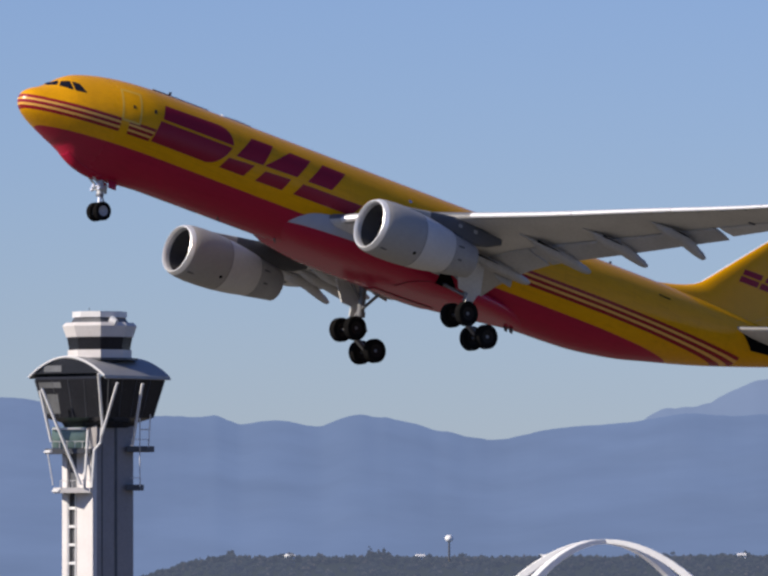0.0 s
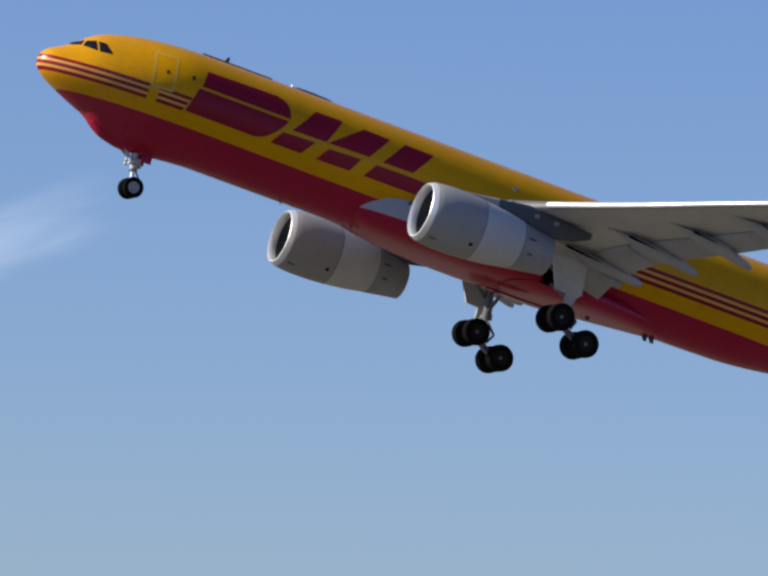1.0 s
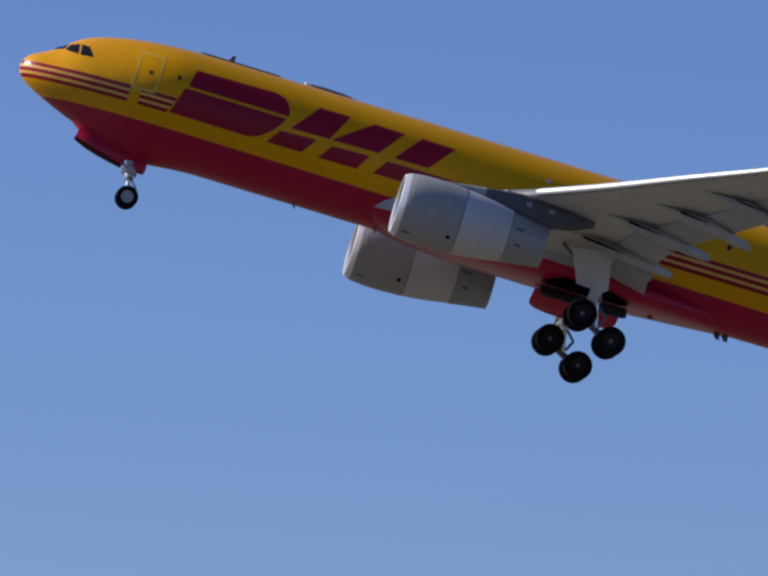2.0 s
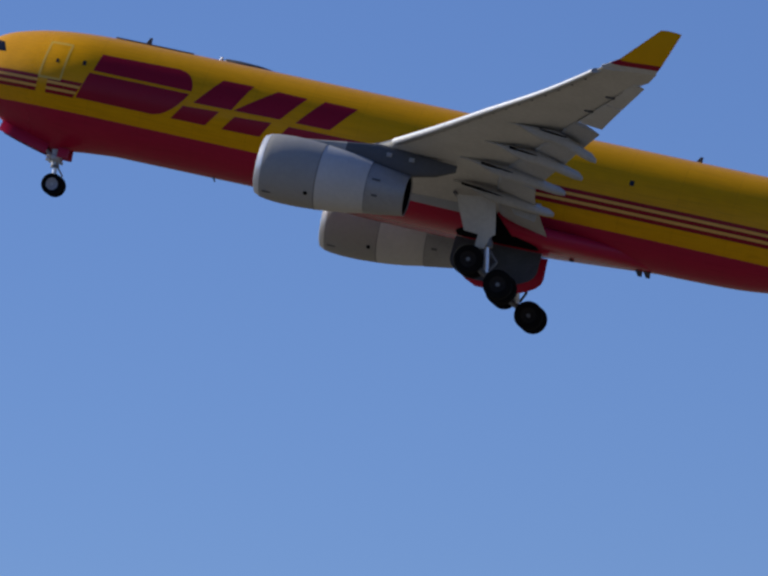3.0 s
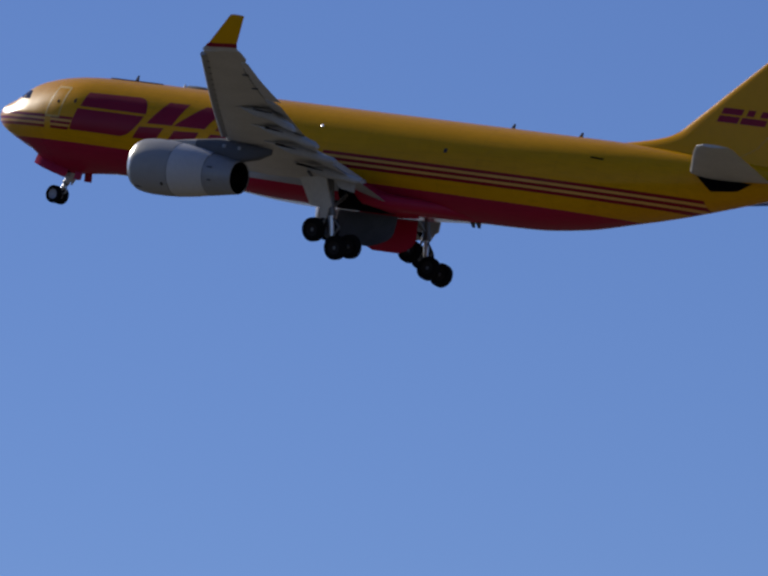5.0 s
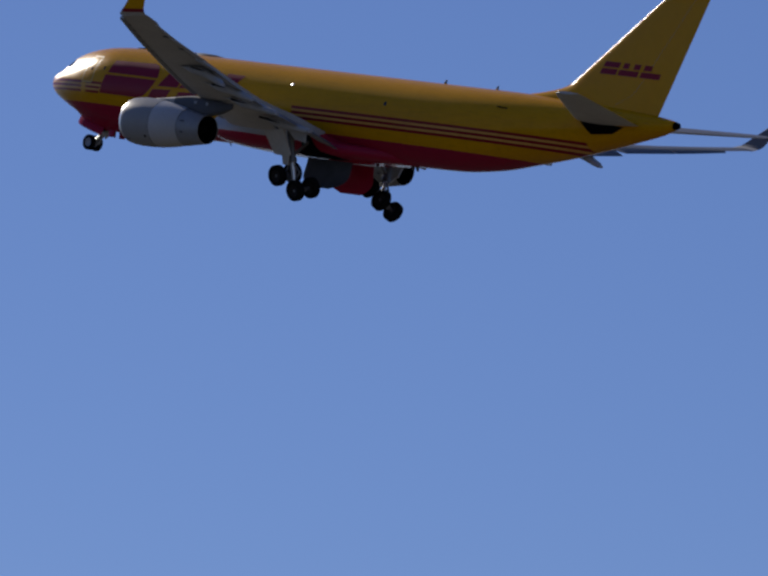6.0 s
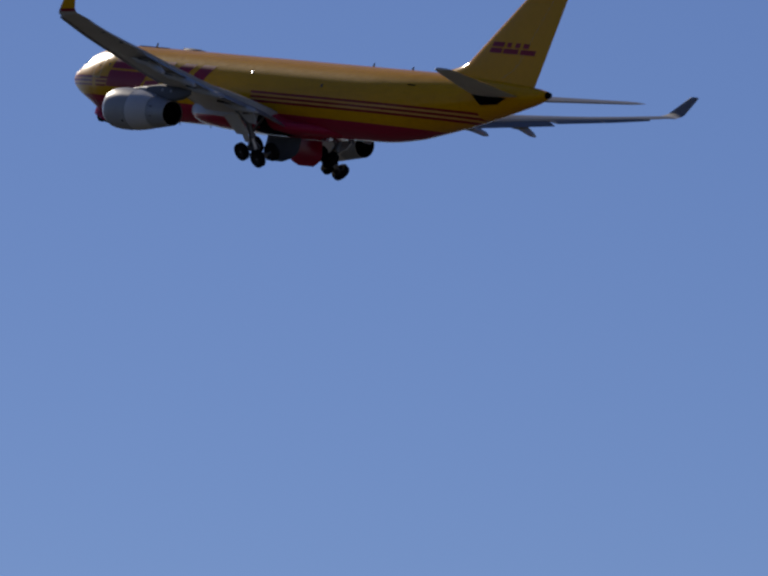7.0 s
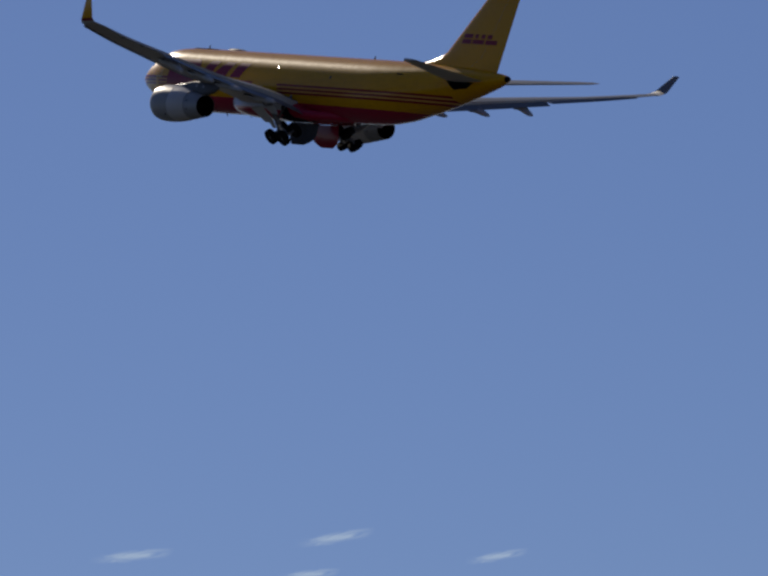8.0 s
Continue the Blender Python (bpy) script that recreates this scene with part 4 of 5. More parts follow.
def ridge(name, dist, crest, mat, label, rough, foot):
    """A mountain range: crest rows (x, rise above the eye line) along the bearing, with spurs down to its foot."""
    bm = bmesh.new()
    xs = np.arange(crest[0][0], crest[-1][0] + 1, 9)
    rows = []
    for k in range(25):
        u = k / 24
        row = []
        for x in xs:
            top = lerp_table(crest, x)[0]
            d = dist - foot * u
            spur = noise.fractal((x / 420.0, u * 3.0, dist / 1000.0), 1.0, 2.0, 3)
            top += rough * noise.fractal((x / 60.0, dist, 0.0), 1.0, 2.0, 5) * (1 - u)
            z = EYE + (top / 16600 * dist) * (1 - u) ** 1.15 - EYE * u + spur * 3 * math.sin(math.pi * u)
            row.append(bm.verts.new(place(x, d + spur * 30 * u, z)))
        rows.append(row)
    for a, b in zip(rows, rows[1:]):
        for i in range(len(xs) - 1):
            bm.faces.new((a[i], a[i + 1], b[i + 1], b[i]))
    return tagged(part(name, bm, mat), label, "mountains", kind="structure")


CREST_NEAR = [(-6000, 240), (-4200, 270), (-2600, 230), (-1700, 270), (-1300, 290), (-1132, 316), (-1021, 341), (-870, 364), (-789, 385), (-648, 387), (-517, 384), (-427, 362), (-336, 345), (-256, 353), (-95, 361),
              (55, 354), (330, 320), (430, 319), (490, 304), (560, 311), (650, 299), (720, 321), (800, 314), (900, 288), (1010, 271), (1130, 293), (1300, 308), (1350, 317), (1390, 322), (1430, 322), (1500, 318), (1568, 322), (1700, 330), (1900, 320), (2600, 300), (4500, 280)]
CREST_FAR = [(900, 220), (1200, 285), (1300, 306), (1350, 330), (1430, 341), (1500, 372), (1568, 394), (1700, 420), (2000, 400), (2800, 360), (4500, 300)]


def tree_belt():
    """Far woods along the rise beyond the field: many small clumps."""
    rng = random.Random(5)
    bm = bmesh.new()
    for k in range(4200):
        x = rng.uniform(-700, 2300)
        d = rng.uniform(2420, 3250)
        p = place(x, d)
        p.z = ground_height(p.x, p.y)
        h = rng.uniform(1.3, 2.5) * (1.35 if rng.random() < .05 else 1) * (2.1 if 748 < x < 790 else 1.9 if 460 < x < 478 or 586 < x < 602 else 1)
        for j in range(rng.randint(9, 13)):
            u = rng.random()
            w = (1.1 + h * .35) * (1 - .6 * u)
            q = p + Vector((rng.uniform(-w, w), rng.uniform(-w, w), h * (.15 + .85 * u)))
            r = rng.uniform(.5, 1.05)
            vv = [bm.verts.new(q + Vector((a * r * rng.uniform(.6, 1.3), b * r * rng.uniform(.6, 1.3), c * r * rng.uniform(.6, 1.2)))) for a, b, c in ((1, 0, 0), (-1, .2, 0), (0, 1, .1), (.1, -1, 0), (0, .1, 1), (.2, 0, -1))]
            for a, b, c in ((0, 2, 4), (2, 1, 4), (1, 3, 4), (3, 0, 4), (2, 0, 5), (1, 2, 5), (3, 1, 5), (0, 3, 5)):
                bm.faces.new((vv[a], vv[b], vv[c]))
    # blue emission on the clumps paints the haze in front of them
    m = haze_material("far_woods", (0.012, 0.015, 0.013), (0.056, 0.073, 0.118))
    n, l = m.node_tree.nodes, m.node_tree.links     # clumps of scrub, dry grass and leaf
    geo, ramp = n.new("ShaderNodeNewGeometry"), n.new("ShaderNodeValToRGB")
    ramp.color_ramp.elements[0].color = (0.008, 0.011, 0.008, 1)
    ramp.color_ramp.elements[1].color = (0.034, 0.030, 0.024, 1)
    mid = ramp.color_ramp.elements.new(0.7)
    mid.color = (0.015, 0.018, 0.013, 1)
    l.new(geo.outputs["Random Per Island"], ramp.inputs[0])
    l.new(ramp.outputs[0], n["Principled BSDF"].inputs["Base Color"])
    me = bpy.data.meshes.new("far_woods")
    bm.to_mesh(me)
    bm.free()
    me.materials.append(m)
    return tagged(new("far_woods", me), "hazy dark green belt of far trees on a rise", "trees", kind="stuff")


# ---------------------------------------------------------------- control tower
def ring_pts(n, r, z, turn=0.0, sx=1.0, sy=1.0):
    return [(sx * r * math.cos(2 * math.pi * (i + .5) / n + turn), sy * r * math.sin(2 * math.pi * (i + .5) / n + turn), z) for i in range(n)]


def control_tower():
    """Square shaft and cab stand cornerwise to the view; the barrel roof's arched end faces left, its eave right."""
    t = new("control_tower")
    tagged(t, "pale concrete airport control tower with a dark glazed cab", "control tower")
    turn_shaft, turn_cab = Matrix.Rotation(radians(40), 4, "Z"), Matrix.Rotation(radians(49), 4, "Z")

    def put(name, bm, mat, parent, m, label="", sharp=30):
        bm.transform(m)
        return part(name, bm, mat, parent, label, sharp=sharp)

    put("shaft", box((8.3, 8.3, 62), (0, 0, 31), bevel=.15), CONCRETE, t, turn_shaft, "square concrete shaft")
    # two pale pilasters on the lit side with a ladder between
    put("pilaster", box((1.0, 1.4, 57.5), (-4.5, 3.45, 28.75), bevel=.08), PALE, t, turn_shaft)
    put("pilaster", box((1.0, 4.3, 57.5), (-4.5, -1.95, 28.75), bevel=.08), PALE, t, turn_shaft)
    put("stair_recess", box((.3, 2.5, 57), (-4.2, 1.5, 28.5)), DARK_STEEL, t, turn_shaft)
    for z in np.arange(3.0, 50, 3.15):
        put("rung", box((.4, 2.3, .5), (-4.75, 1.5, z), bevel=.06), STRUT_WHITE, t, turn_shaft)
    for x in (.55, 2.45):
        put("ladder_rail", rod((-4.9, x, 1), (-4.9, x, 50), .17, n=6), STRUT_WHITE, t, turn_shaft)
    put("shaft_groove", box((.45, .16, 61), (.1, -4.2, 30.5)), DARK_STEEL, t, turn_shaft)
    put("shaft_groove", box((.12, .16, 61), (-3.0, -4.2, 30.5)), DARK_STEEL, t, turn_shaft)
    # platforms round the lit side and the far side
    for z, w, dx, mt in ((50.2, 6.9, -4.5, PALE), (56.9, 8.3, -5.2, DARK_STEEL)):
        rings = [[(dx - w / 2, -3.2, zz), (dx - w / 2 + 1.2, -6.2, zz), (dx + w / 2 - .6, -6.9, zz), (dx + w / 2, -5.8, zz), (dx + w / 2, 0, zz), (dx - w / 2, 0, zz)] for zz in (z - .5, z + .4)]
        p = part("platform", loft(rings), mt, t, sharp=20)
        part("kick_plate", rod((dx - w / 2 + 1.1, -6.25, z - .15), (dx - w / 2, -3.2, z - .15), .3, n=6), STRUT_WHITE, p)
        for k in range(6):
            u = k / 5
            part("rail_post", rod((dx - w / 2 + 1.2 + u * (w - 1.8), -6.3 - .6 * u, z + .4), (dx - w / 2 + 1.2 + u * (w - 1.8), -6.3 - .6 * u, z + 1.6), .055, n=6), STRUT_WHITE, p)
        part("rail", rod((dx - w / 2 + 1.2, -6.3, z + 1.6), (dx + w / 2 - .6, -6.9, z + 1.6), .06, n=6), STRUT_WHITE, p)
    for z, w in ((57.3, 4.2), (50.7, 2.4)):
        rings = [[(4.6, -2.6, zz), (5.2 + w * .7, -2.6, zz), (5.2 + w, -1.2, zz), (5.2 + w * .8, 2, zz), (4.6, 2, zz)] for zz in (z - .55, z + .45)]
        p = part("platform", loft(rings), DARK_STEEL, t, sharp=20)
        part("rail", rod((5.2, -2.6, z + 1.6), (5.2 + w * .75, -2.6, z + 1.6), .06, n=6), STRUT_WHITE, p)
        part("rail_post", rod((5.2 + w * .75, -2.6, z + .4), (5.2 + w * .75, -2.6, z + 1.6), .06, n=6), STRUT_WHITE, p)
    part("green_booth", box((5.8, 3.4, 3.6), (-5.3, -3.0, 59.2), bevel=.1), GREEN_GLASS, t, "green glazed booth on the platform")
    part("booth_beam", box((5.9, .4, .35), (-5.2, -4.8, 60.7), bevel=.05), STRUT_WHITE, t)
    # cab: leaning dark glass with cut corners, on a tapering neck

    def plan(h, z, cut):
        return [(-h, -h + cut, z), (-h + cut, -h, z), (h - cut, -h, z), (h, -h + cut, z), (h, h - cut, z), (h - cut, h, z), (-h + cut, h, z), (-h, h - cut, z)]
    cab = put("cab", loft([plan(4.5, 60.9, .6), plan(5.0, 61.8, .8), plan(6.9, 62.6, .9), plan(8.35, 69.2, 1.0), plan(8.3, 69.6, 1.0)]), TOWER_GLASS, t, turn_cab, "dark glazed cab, leaning outwards", 12)
    lo, hi = plan(6.93, 62.7, .9), plan(8.38, 69.1, 1.0)
    for i in range(8):
        a, b, c, d = Vector(lo[i]), Vector(hi[i]), Vector(lo[(i + 1) % 8]), Vector(hi[(i + 1) % 8])
        put("mullion", rod(a, b, .10, n=6), DARK_STEEL, cab, turn_cab)
        for u in (.25, .5, .75):
            if (c - a).length > 3:
                put("mullion", rod(a.lerp(c, u), b.lerp(d, u), .06, n=6), DARK_STEEL, cab, turn_cab)
    for y, z, w, h in ((4.9, 65.0, 3.6, 3.4), (4.6, 68.2, 5.0, 1.0)):
        put("lit_pane", box((.06, w, h), (-7.47 - (z - 65) * .22, y - .4, z), Matrix.Rotation(radians(-12.4), 4, "Y")), PANE_GREY, cab, turn_cab, "pale grey glazing panel")
    # barrel roof
    n = 18
    arc = [(-8.6 + 17.2 * i / n, 69.4 + 3.7 * math.cos(math.pi * (-.5 + i / n) * .96) ** .85) for i in range(n + 1)]
    rows = []
    for x in (-8.6, 8.6):
        rows.append([(x, y, z) for y, z in arc] + [(x, y, z - .4) for y, z in reversed(arc)])
    put("roof_shell", loft(rows), ROOF, t, turn_cab, "curved grey metal barrel roof", 40)
    edge = bmesh.new()
    for (y, z), (y2, z2) in zip(arc, arc[1:]):
        rod((-8.65, y, z - .1), (-8.65, y2, z2 - .1), .2, n=6, bm=edge)
    put("roof_edge", edge, STRUT_WHITE, t, turn_cab, "white arched roof edge")
    put("gable", loft([[(x, y, z - .3) for y, z in arc[1:-1]] for x in (-8.4, -8.2)]), TOWER_GLASS, t, turn_cab, "dark glazed gable under the arch")
    put("gable_louvre", box((.1, 4.0, 1.1), (-8.44, 3.3, 71.0)), PANE_GREY, t, turn_cab)
    put("eave_gutter", rod((-8.6, -8.65, 69.3), (8.6, -8.65, 69.3), .16, n=8), ROOF, t, turn_cab)
    # upper cab
    up = part("upper_cab", loft([ring_pts(8, 5.3, 73.0, .42), ring_pts(8, 5.3, 74.7, .42), ring_pts(8, 5.7, 76.8, .42)]), TOWER_GLASS, t, "dark band of windows", sharp=12)
    part("upper_base", loft([ring_pts(8, 5.5, 72.6, .42), ring_pts(8, 5.5, 74.3, .42)]), PALE, up, sharp=12)
    part("upper_deck", loft([ring_pts(8, 6.6, 72.5, .42), ring_pts(8, 6.6, 72.9, .42)]), DARK_STEEL, up, sharp=12)
    part("upper_parapet", loft([ring_pts(8, 5.75, 76.5, .42), ring_pts(8, 6.4, 78.4, .42), ring_pts(8, 5.9, 79.0, .42)]), PALE, up, "pale octagonal parapet", sharp=12)
    part("roof_house", loft([ring_pts(8, 5.0, 78.9, .42), ring_pts(8, 4.2, 80.2, .42)]), DARK_STEEL, up, sharp=12)
    part("roof_rail", loft([ring_pts(8, 4.7, 79.9, .42), ring_pts(8, 4.7, 80.9, .42), ring_pts(8, 4.55, 80.9, .42), ring_pts(8, 4.55, 79.9, .42)], cap=False), STRUT_WHITE, up)
    part("dish", rod((2.0, -4.7, 79.4), (2.9, -5.3, 78.9), 0.75, .5, n=14), STRUT_WHITE, up)
    part("mast", rod((-1.8, -2, 80), (-1.8, -2, 81.6), .06, n=6), DARK_STEEL, up)
    # white raking struts from the platforms up to the cab
    for a, b in (((-9.9, -7.6, 67.6), (-3.2, -7.2, 51.0)), ((-.2, -12.9, 70.0), (.5, -8.6, 60.9)), ((3.0, -12.6, 68.4), (.4, -8.4, 59.6)),
                 ((.4, -8.5, 60.8), (.2, -7.4, 58.2)), ((.2, -7.4, 58.3), (-.9, -6.9, 57.0)), ((-.9, -6.9, 57.1), (-1.3, -6.8, 50.6)), ((7.3, -9.2, 68.3), (5.6, -5.0, 57.8)),
                 ((-10.2, -7.0, 67.2), (-8.3, -5.4, 58.5)), ((-2.0, -6.6, 60.5), (-2.6, -6.7, 50.6))):
        part("strut", rod(a, b, .25, n=10), STRUT_WHITE, t, "white raking steel strut")
    for a, b in (((6.9, -2.8, 50.8), (6.9, -2.8, 62.5)), ((8.4, -2.6, 57.5), (8.7, -3.6, 63.2)), ((-8.0, -5.2, 51), (-8.9, -5.4, 56.5)), ((6.9, -2.8, 60.6), (8.6, -3.2, 60.6))):
        part("guy", rod(a, b, .10, n=8), STRUT_WHITE, t)
    return t


def arch_building():
    """White crossing parabolic arches of a terminal landmark."""
    b = new("arch_building")
    tagged(b, "white landmark building of crossing parabolic arches", "building")
    H, A = 40.9, 36.0
    for ang, nm in ((0, 1), (41, 2)):
        rings = []
        for i in range(41):
            u = -1 + 2 * i / 40
            x, z = A * u, H * (1 - u * u)
            tang = Vector((A, 0, -2 * H * u)).normalized()
            nrm = Vector((-tang.z, 0, tang.x))
            w = 0.36 + 0.75 * abs(u)
            c = Vector((x, 0, z))
            rings.append([tuple(c + nrm * (w * p) + Vector((0, w * 1.2 * q, 0))) for p, q in ((1, .8), (.8, 1), (-.8, 1), (-1, .8), (-1, -.8), (-.8, -1), (.8, -1), (1, -.8))])
        o = part("arch", loft(rings), WHITE, b, "white concrete arch")
        o.matrix_local = Matrix.Rotation(radians(ang), 4, "Z")
    part("drum", loft([ring_pts(32, 10, 0), ring_pts(32, 10, 18), ring_pts(32, 21, 20), ring_pts(32, 21, 23), ring_pts(32, 10, 25)]), PALE, b, "round restaurant drum under the arches")
    return b


def water_tower():
    w = new("water_tower")
    tagged(w, "small white ball-shaped water tower beyond the trees", "water tower")
    bm = bmesh.new()
    bmesh.ops.create_uvsphere(bm, u_segments=20, v_segments=12, radius=1.55, matrix=Matrix.Translation((0, 0, 9.9)) @ Matrix.Diagonal((1, 1, .85, 1)))
    part("tank", bm, WHITE, w, "white tank")
    part("stem", rod((0, 0, 0), (0, 0, 8.9), .45, .3, n=12), DARK_STEEL, w)
    return w


def far_house(w, d, h):
    """A small white house with a gabled roof, far off on the rise."""
    o = new("far_house")
    part("wall", box((w, d, h), (0, 0, h / 2)), WHITE, o)
    part("roof", loft([[(x, -d / 2 - .3, h), (x, d / 2 + .3, h), (x, 0, h + d * .3)] for x in (-w / 2 - .3, w / 2 + .3)]), STRUT_WHITE, o, smooth=False)
    return tagged(o, "small white far house among trees on the rise", "house")


def cloud_material(name, scale, lo, strength, tone=(0.60, 0.72, 0.97, 1)):
    m = bpy.data.materials.new(name)
    m.use_nodes = True
    n, l = m.node_tree.nodes, m.node_tree.links
    n.remove(n["Principled BSDF"])
    tc = n.new("ShaderNodeTexCoord")
    mp = n.new("ShaderNodeMapping")
    mp.inputs["Scale"].default_value = scale
    ns = n.new("ShaderNodeTexNoise")
    ns.inputs["Scale"].default_value = 1.0
    ns.inputs["Detail"].default_value = 6
    ns.inputs["Distortion"].default_value = 0.8
    l.new(tc.outputs["UV"], mp.inputs[0])
    l.new(mp.outputs[0], ns.inputs[0])
    sp = n.new("ShaderNodeSeparateXYZ")
    l.new(tc.outputs["UV"], sp.inputs[0])

    def hump(v):
        return maths(n, l, "MULTIPLY", maths(n, l, "MULTIPLY", v, maths(n, l, "SUBTRACT", 1.0, v)), 4.0)
    edge = maths(n, l, "MULTIPLY", hump(sp.outputs[0]), hump(sp.outputs[1]))
    dens = maths(n, l, "SUBTRACT", maths(n, l, "MULTIPLY_ADD", edge, 0.42, ns.outputs["Fac"]), lo)
    fac = maths(n, l, "MULTIPLY", maths(n, l, "MINIMUM", maths(n, l, "MAXIMUM", dens, 0.0), 0.45), strength)
    # emission stands in for sunlight on the thin cloud
    tr, em = n.new("ShaderNodeBsdfTransparent"), n.new("ShaderNodeEmission")
    em.inputs["Color"].default_value = tone
    em.inputs["Strength"].default_value = 0.95
    mx = n.new("ShaderNodeMixShader")
    l.new(maths(n, l, "MULTIPLY", fac, edge), mx.inputs[0])
    l.new(tr.outputs[0], mx.inputs[1])
    l.new(em.outputs[0], mx.inputs[2])
    l.new(mx.outputs[0], n["Material Output"].inputs[0])
    return m


def cloud(yaw, pitch, width, height, lean, mat, label):
    """A thin high wisp, four and a half kilometres off; yaw and pitch in degrees from the viewpoint, sizes in degrees."""
    d = 4700.0
    bm = bmesh.new()
    uvl = bm.loops.layers.uv.new("UVMap")
    n = 10
    g = {}
    for j in range(n + 1):
        for i in range(n + 1):
            u, v = i / n - .5, j / n - .5
            du, dv = u * width, v * height
            c, s = math.cos(radians(lean)), math.sin(radians(lean))
            a, e = radians(yaw - (du * c - dv * s)), radians(pitch + du * s + dv * c)
            g[i, j] = bm.verts.new((-math.sin(a) * math.cos(e) * d, math.cos(a) * math.cos(e) * d, EYE + math.sin(e) * d))
    for j in range(n):
        for i in range(n):
            f = bm.faces.new((g[i, j], g[i + 1, j], g[i + 1, j + 1], g[i, j + 1]))
            for lp, (p, q) in zip(f.loops, ((i, j), (i + 1, j), (i + 1, j + 1), (i, j + 1))):
                lp[uvl].uv = (p / n, q / n)
    me = bpy.data.meshes.new("cloud")
    bm.to_mesh(me)
    bm.free()
    me.materials.append(mat)
    ob = tagged(new("cloud", me), label, "cloud", group="thin clouds", kind="structure")
    ob.visible_shadow = False
    return ob


# ---------------------------------------------------------------- the place
ground()
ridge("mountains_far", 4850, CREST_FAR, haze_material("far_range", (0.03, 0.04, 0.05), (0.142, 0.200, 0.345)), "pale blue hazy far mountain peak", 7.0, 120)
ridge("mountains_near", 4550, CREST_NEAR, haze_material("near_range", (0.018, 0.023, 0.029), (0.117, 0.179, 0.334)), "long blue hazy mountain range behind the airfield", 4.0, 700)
tree_belt()

tower = control_tower()
p = place(202, 1400)
tower.matrix_world = pose(p.x, p.y, 0, 0, 0, math.degrees(bearing(202)))
arches = arch_building()
p = place(1232, 1300)
arches.matrix_world = pose(p.x, p.y, 0, 0, 0, math.degrees(bearing(1232)) - 4)
wt = water_tower()
p = place(915, 3000)
wt.matrix_world = pose(p.x, p.y, ground_height(p.x, p.y), 0, 0, 0)

# white houses on the rise: bearing, distance, turn
house = far_house(2.6, 3.0, 2.6)
for k, (x, d, turn) in enumerate(((856, 3080, 16), (590, 3075, 40), (1108, 3130, -20), (1512, 3090, 10))):
    p = place(x, d)
    at = pose(p.x, p.y, ground_height(p.x, p.y) - .3, 0, 0, math.degrees(bearing(x)) + turn)
    if k == 0:
        house.matrix_world = at
        tagged(house, group="far houses")
    else:
        copy_thing(house, at)

WISP = cloud_material("wisp", (1.5, 2.6, 1.0), 0.45, 0.72)
SMALL = cloud_material("small_cloud", (4.0, 3.0, 1.0), 0.56, 3.0, (0.52, 0.74, 1.15, 1))
cloud(-30.7, 4.80, 2.4, 0.85, 24, WISP, "thin white wisp of high cloud")
cloud(-34.3, 4.75, 2.2, 0.7, 14, WISP, "thin white wisp of high cloud")
cloud(-28.3, 5.02, 1.2, 0.34, 20, WISP, "thin white wisp of high cloud")
cloud(-19.9, 4.36, 2.1, 0.62, 22, WISP, "thin white wisp of high cloud")
for yw, pt, w, h, ln in ((59.65, 7.64, .66, .09, 4), (58.2, 7.71, .62, .09, 8), (57.06, 7.53, .5, .075, 8), (58.4, 7.46, .5, .075, 4)):
    cloud(yw, pt, w, h, ln, SMALL, "small low white cloud streak")

jet, bay_doors, legs, nose_leg, nose_doors = cargo_jet()


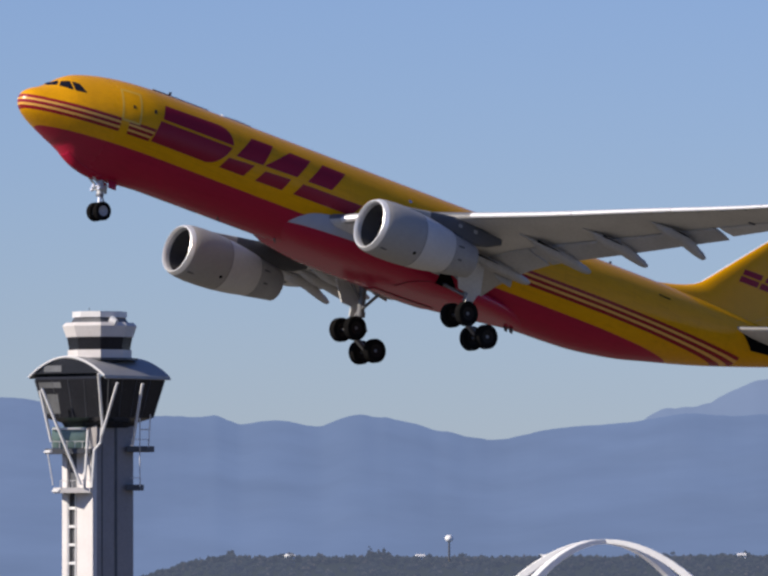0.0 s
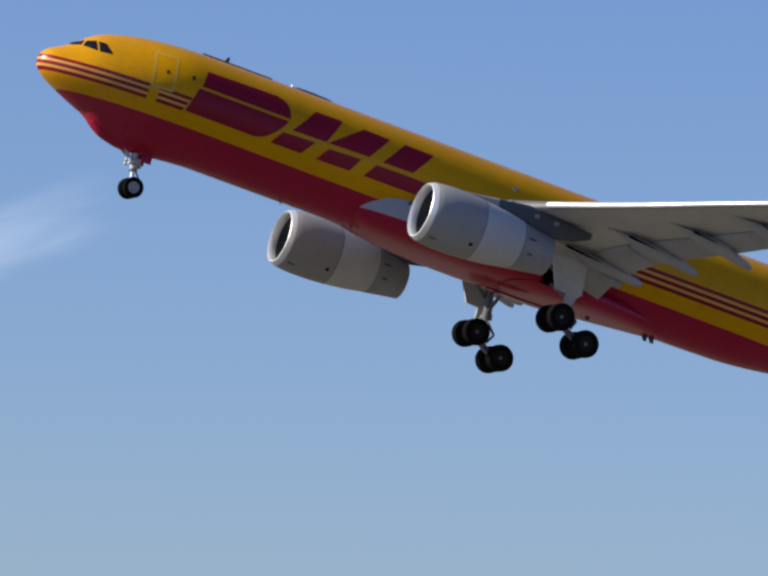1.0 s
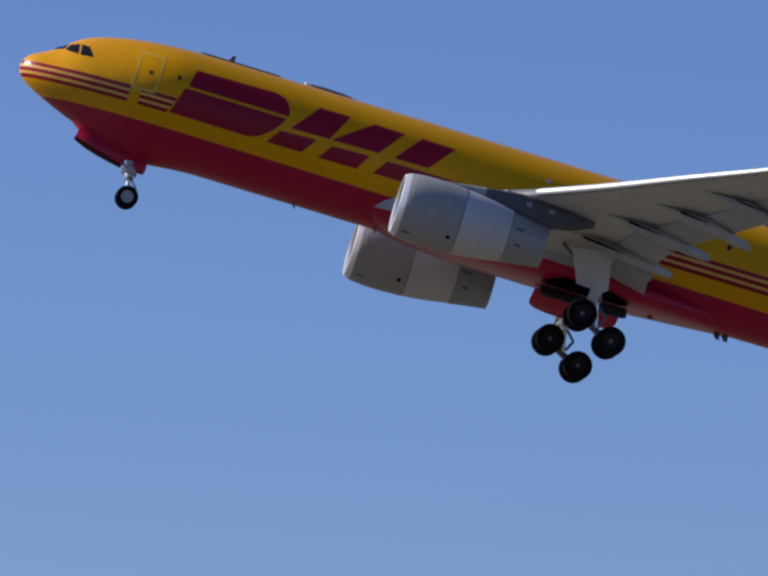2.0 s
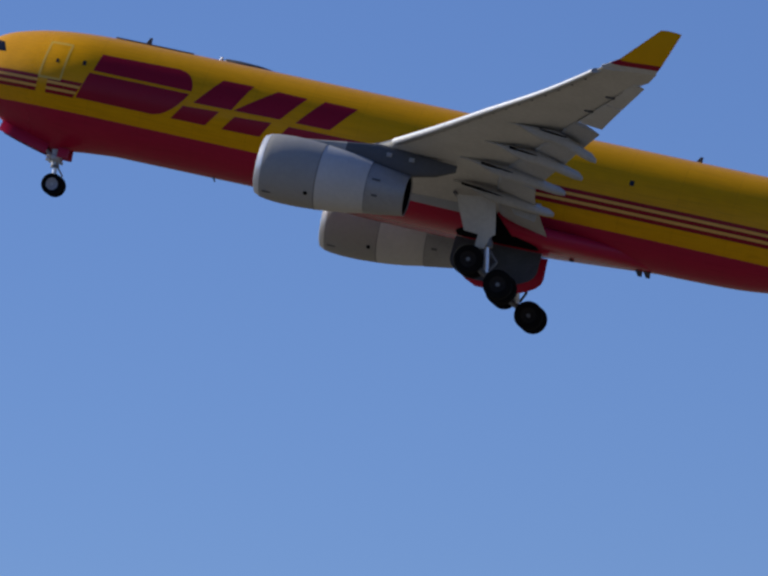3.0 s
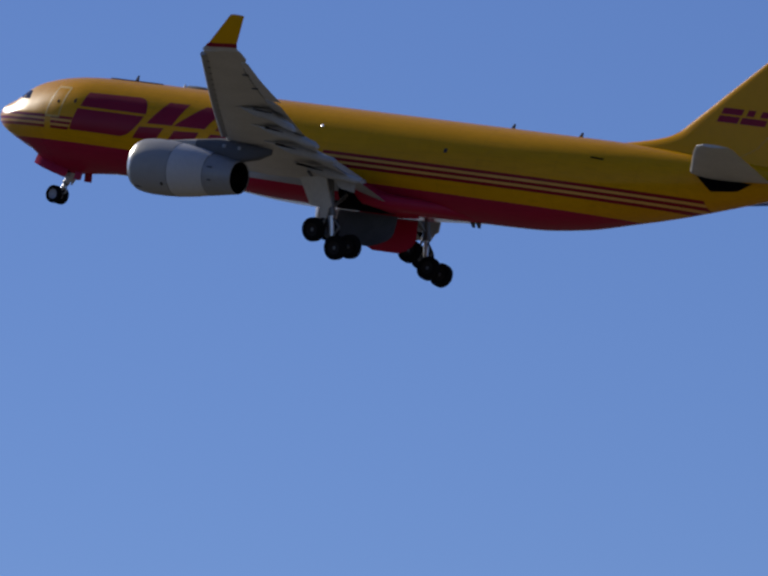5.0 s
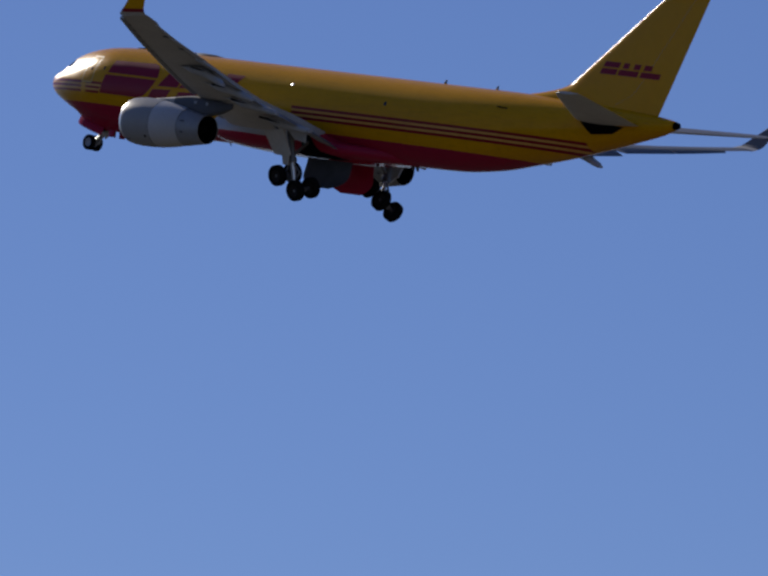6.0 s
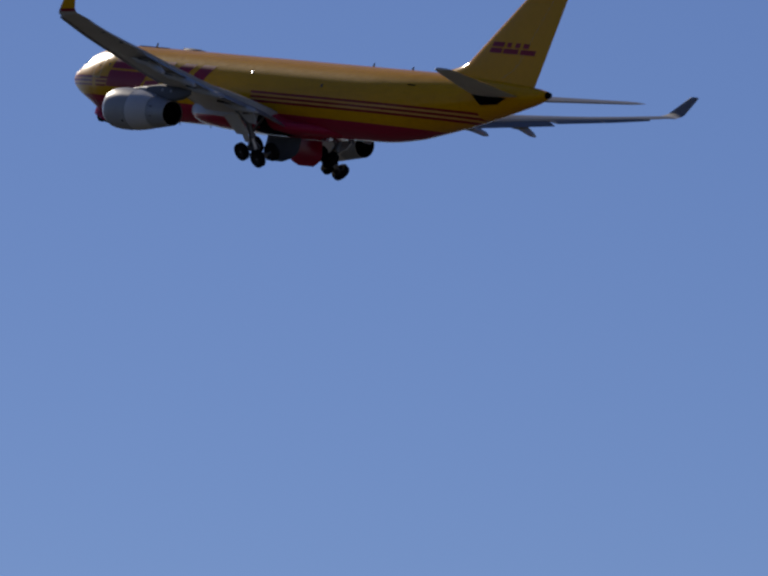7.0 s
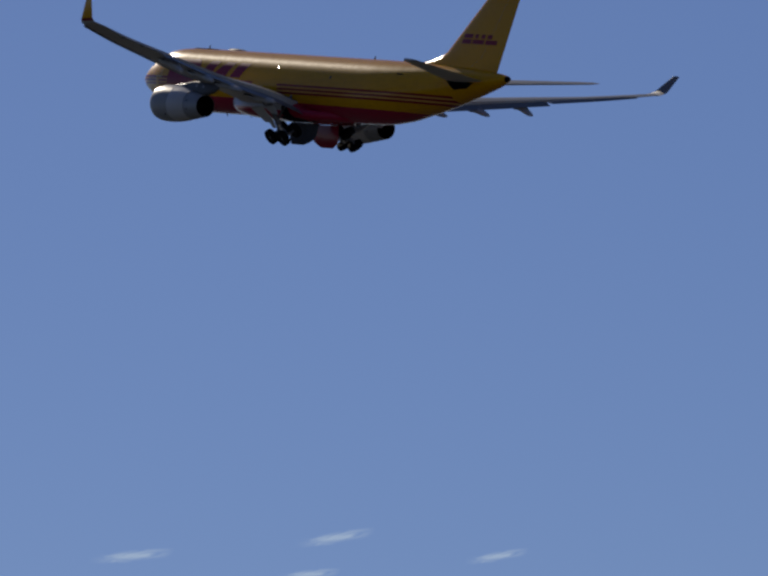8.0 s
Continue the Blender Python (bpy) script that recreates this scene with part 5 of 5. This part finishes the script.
# ---------------------------------------------------------------- movement
def motions():
    walk(jet, [(t, pose(x, y, z + EYE, a, b, c)) for t, x, y, z, a, b, c in FLIGHT])
    for door, side in zip(bay_doors, (1, -1)):
        rows = []
        for t, a in ((0, 0), (1.2, 0), (1.8, 24), (2.3, 48), (2.7, 70), (3.1, 86), (8.0, 86)):
            rows.append((t, pose(-HINGE[0], side * HINGE[1], HINGE[2], -side * a, 0, 0)))
        walk(door, rows)

    def about(px, py, pz, m):
        return Matrix.Translation((px, py, pz)) @ m @ Matrix.Translation((-px, -py, -pz))
    # the legs swing inboard, the nose leg forward
    for (leg, truck), side, turns in ((legs[0], 1, ((0, 0), (3.8, 0), (4.5, 7), (5.8, 14), (6.0, 16), (6.5, 23), (7.0, 29), (7.5, 33), (8.0, 37))),
                             (legs[1], -1, ((0, 0), (3.8, 0), (4.5, 2), (5.8, 22), (6.0, 24), (6.5, 30), (7.0, 35.5), (7.5, 40), (8.0, 46)))):
        walk(leg, [(t, about(0, side * 4.9, -1.7, pose(0, 0, 0, -side * a, 0, 0))) for t, a in turns])
        up = Vector((0.21, -0.13 * side, 0.97))
        for piece in truck:     # the leg shortens and the bogie levels itself on the way in
            walk(piece, [(t, Matrix.Translation(up * d) @ about(-29.06, side * 5.34, -5.02, pose(0, 0, 0, 0, a, 0)))
                         for t, a, d in ((0, 0, 0), (5.8, 0, 0), (6.5, 7, .12), (7.0, 14, .25), (7.5, 20, .36), (8.0, 26, .45))])
    for door, side in zip(nose_doors, (1, -1)):
        p, ax = nose_hinge(side)
        walk(door, [(t, Matrix.Translation(p) @ Matrix.Rotation(radians(-side * a), 4, ax) @ Matrix.Translation(-p)) for t, a in ((0, 0), (1.2, 0), (1.7, 45), (2.2, 84), (8.0, 84))])
    walk(nose_leg, [(t, about(-6.25, 0, -2.7, pose(0, 0, 0, 0, -a, 0))) for t, a in ((0, 0), (3.4, 0), (4.0, 14), (4.5, 28), (4.7, 34), (5.8, 57), (6.0, 62), (6.5, 82), (7.0, 95), (8.0, 104))])


motions()
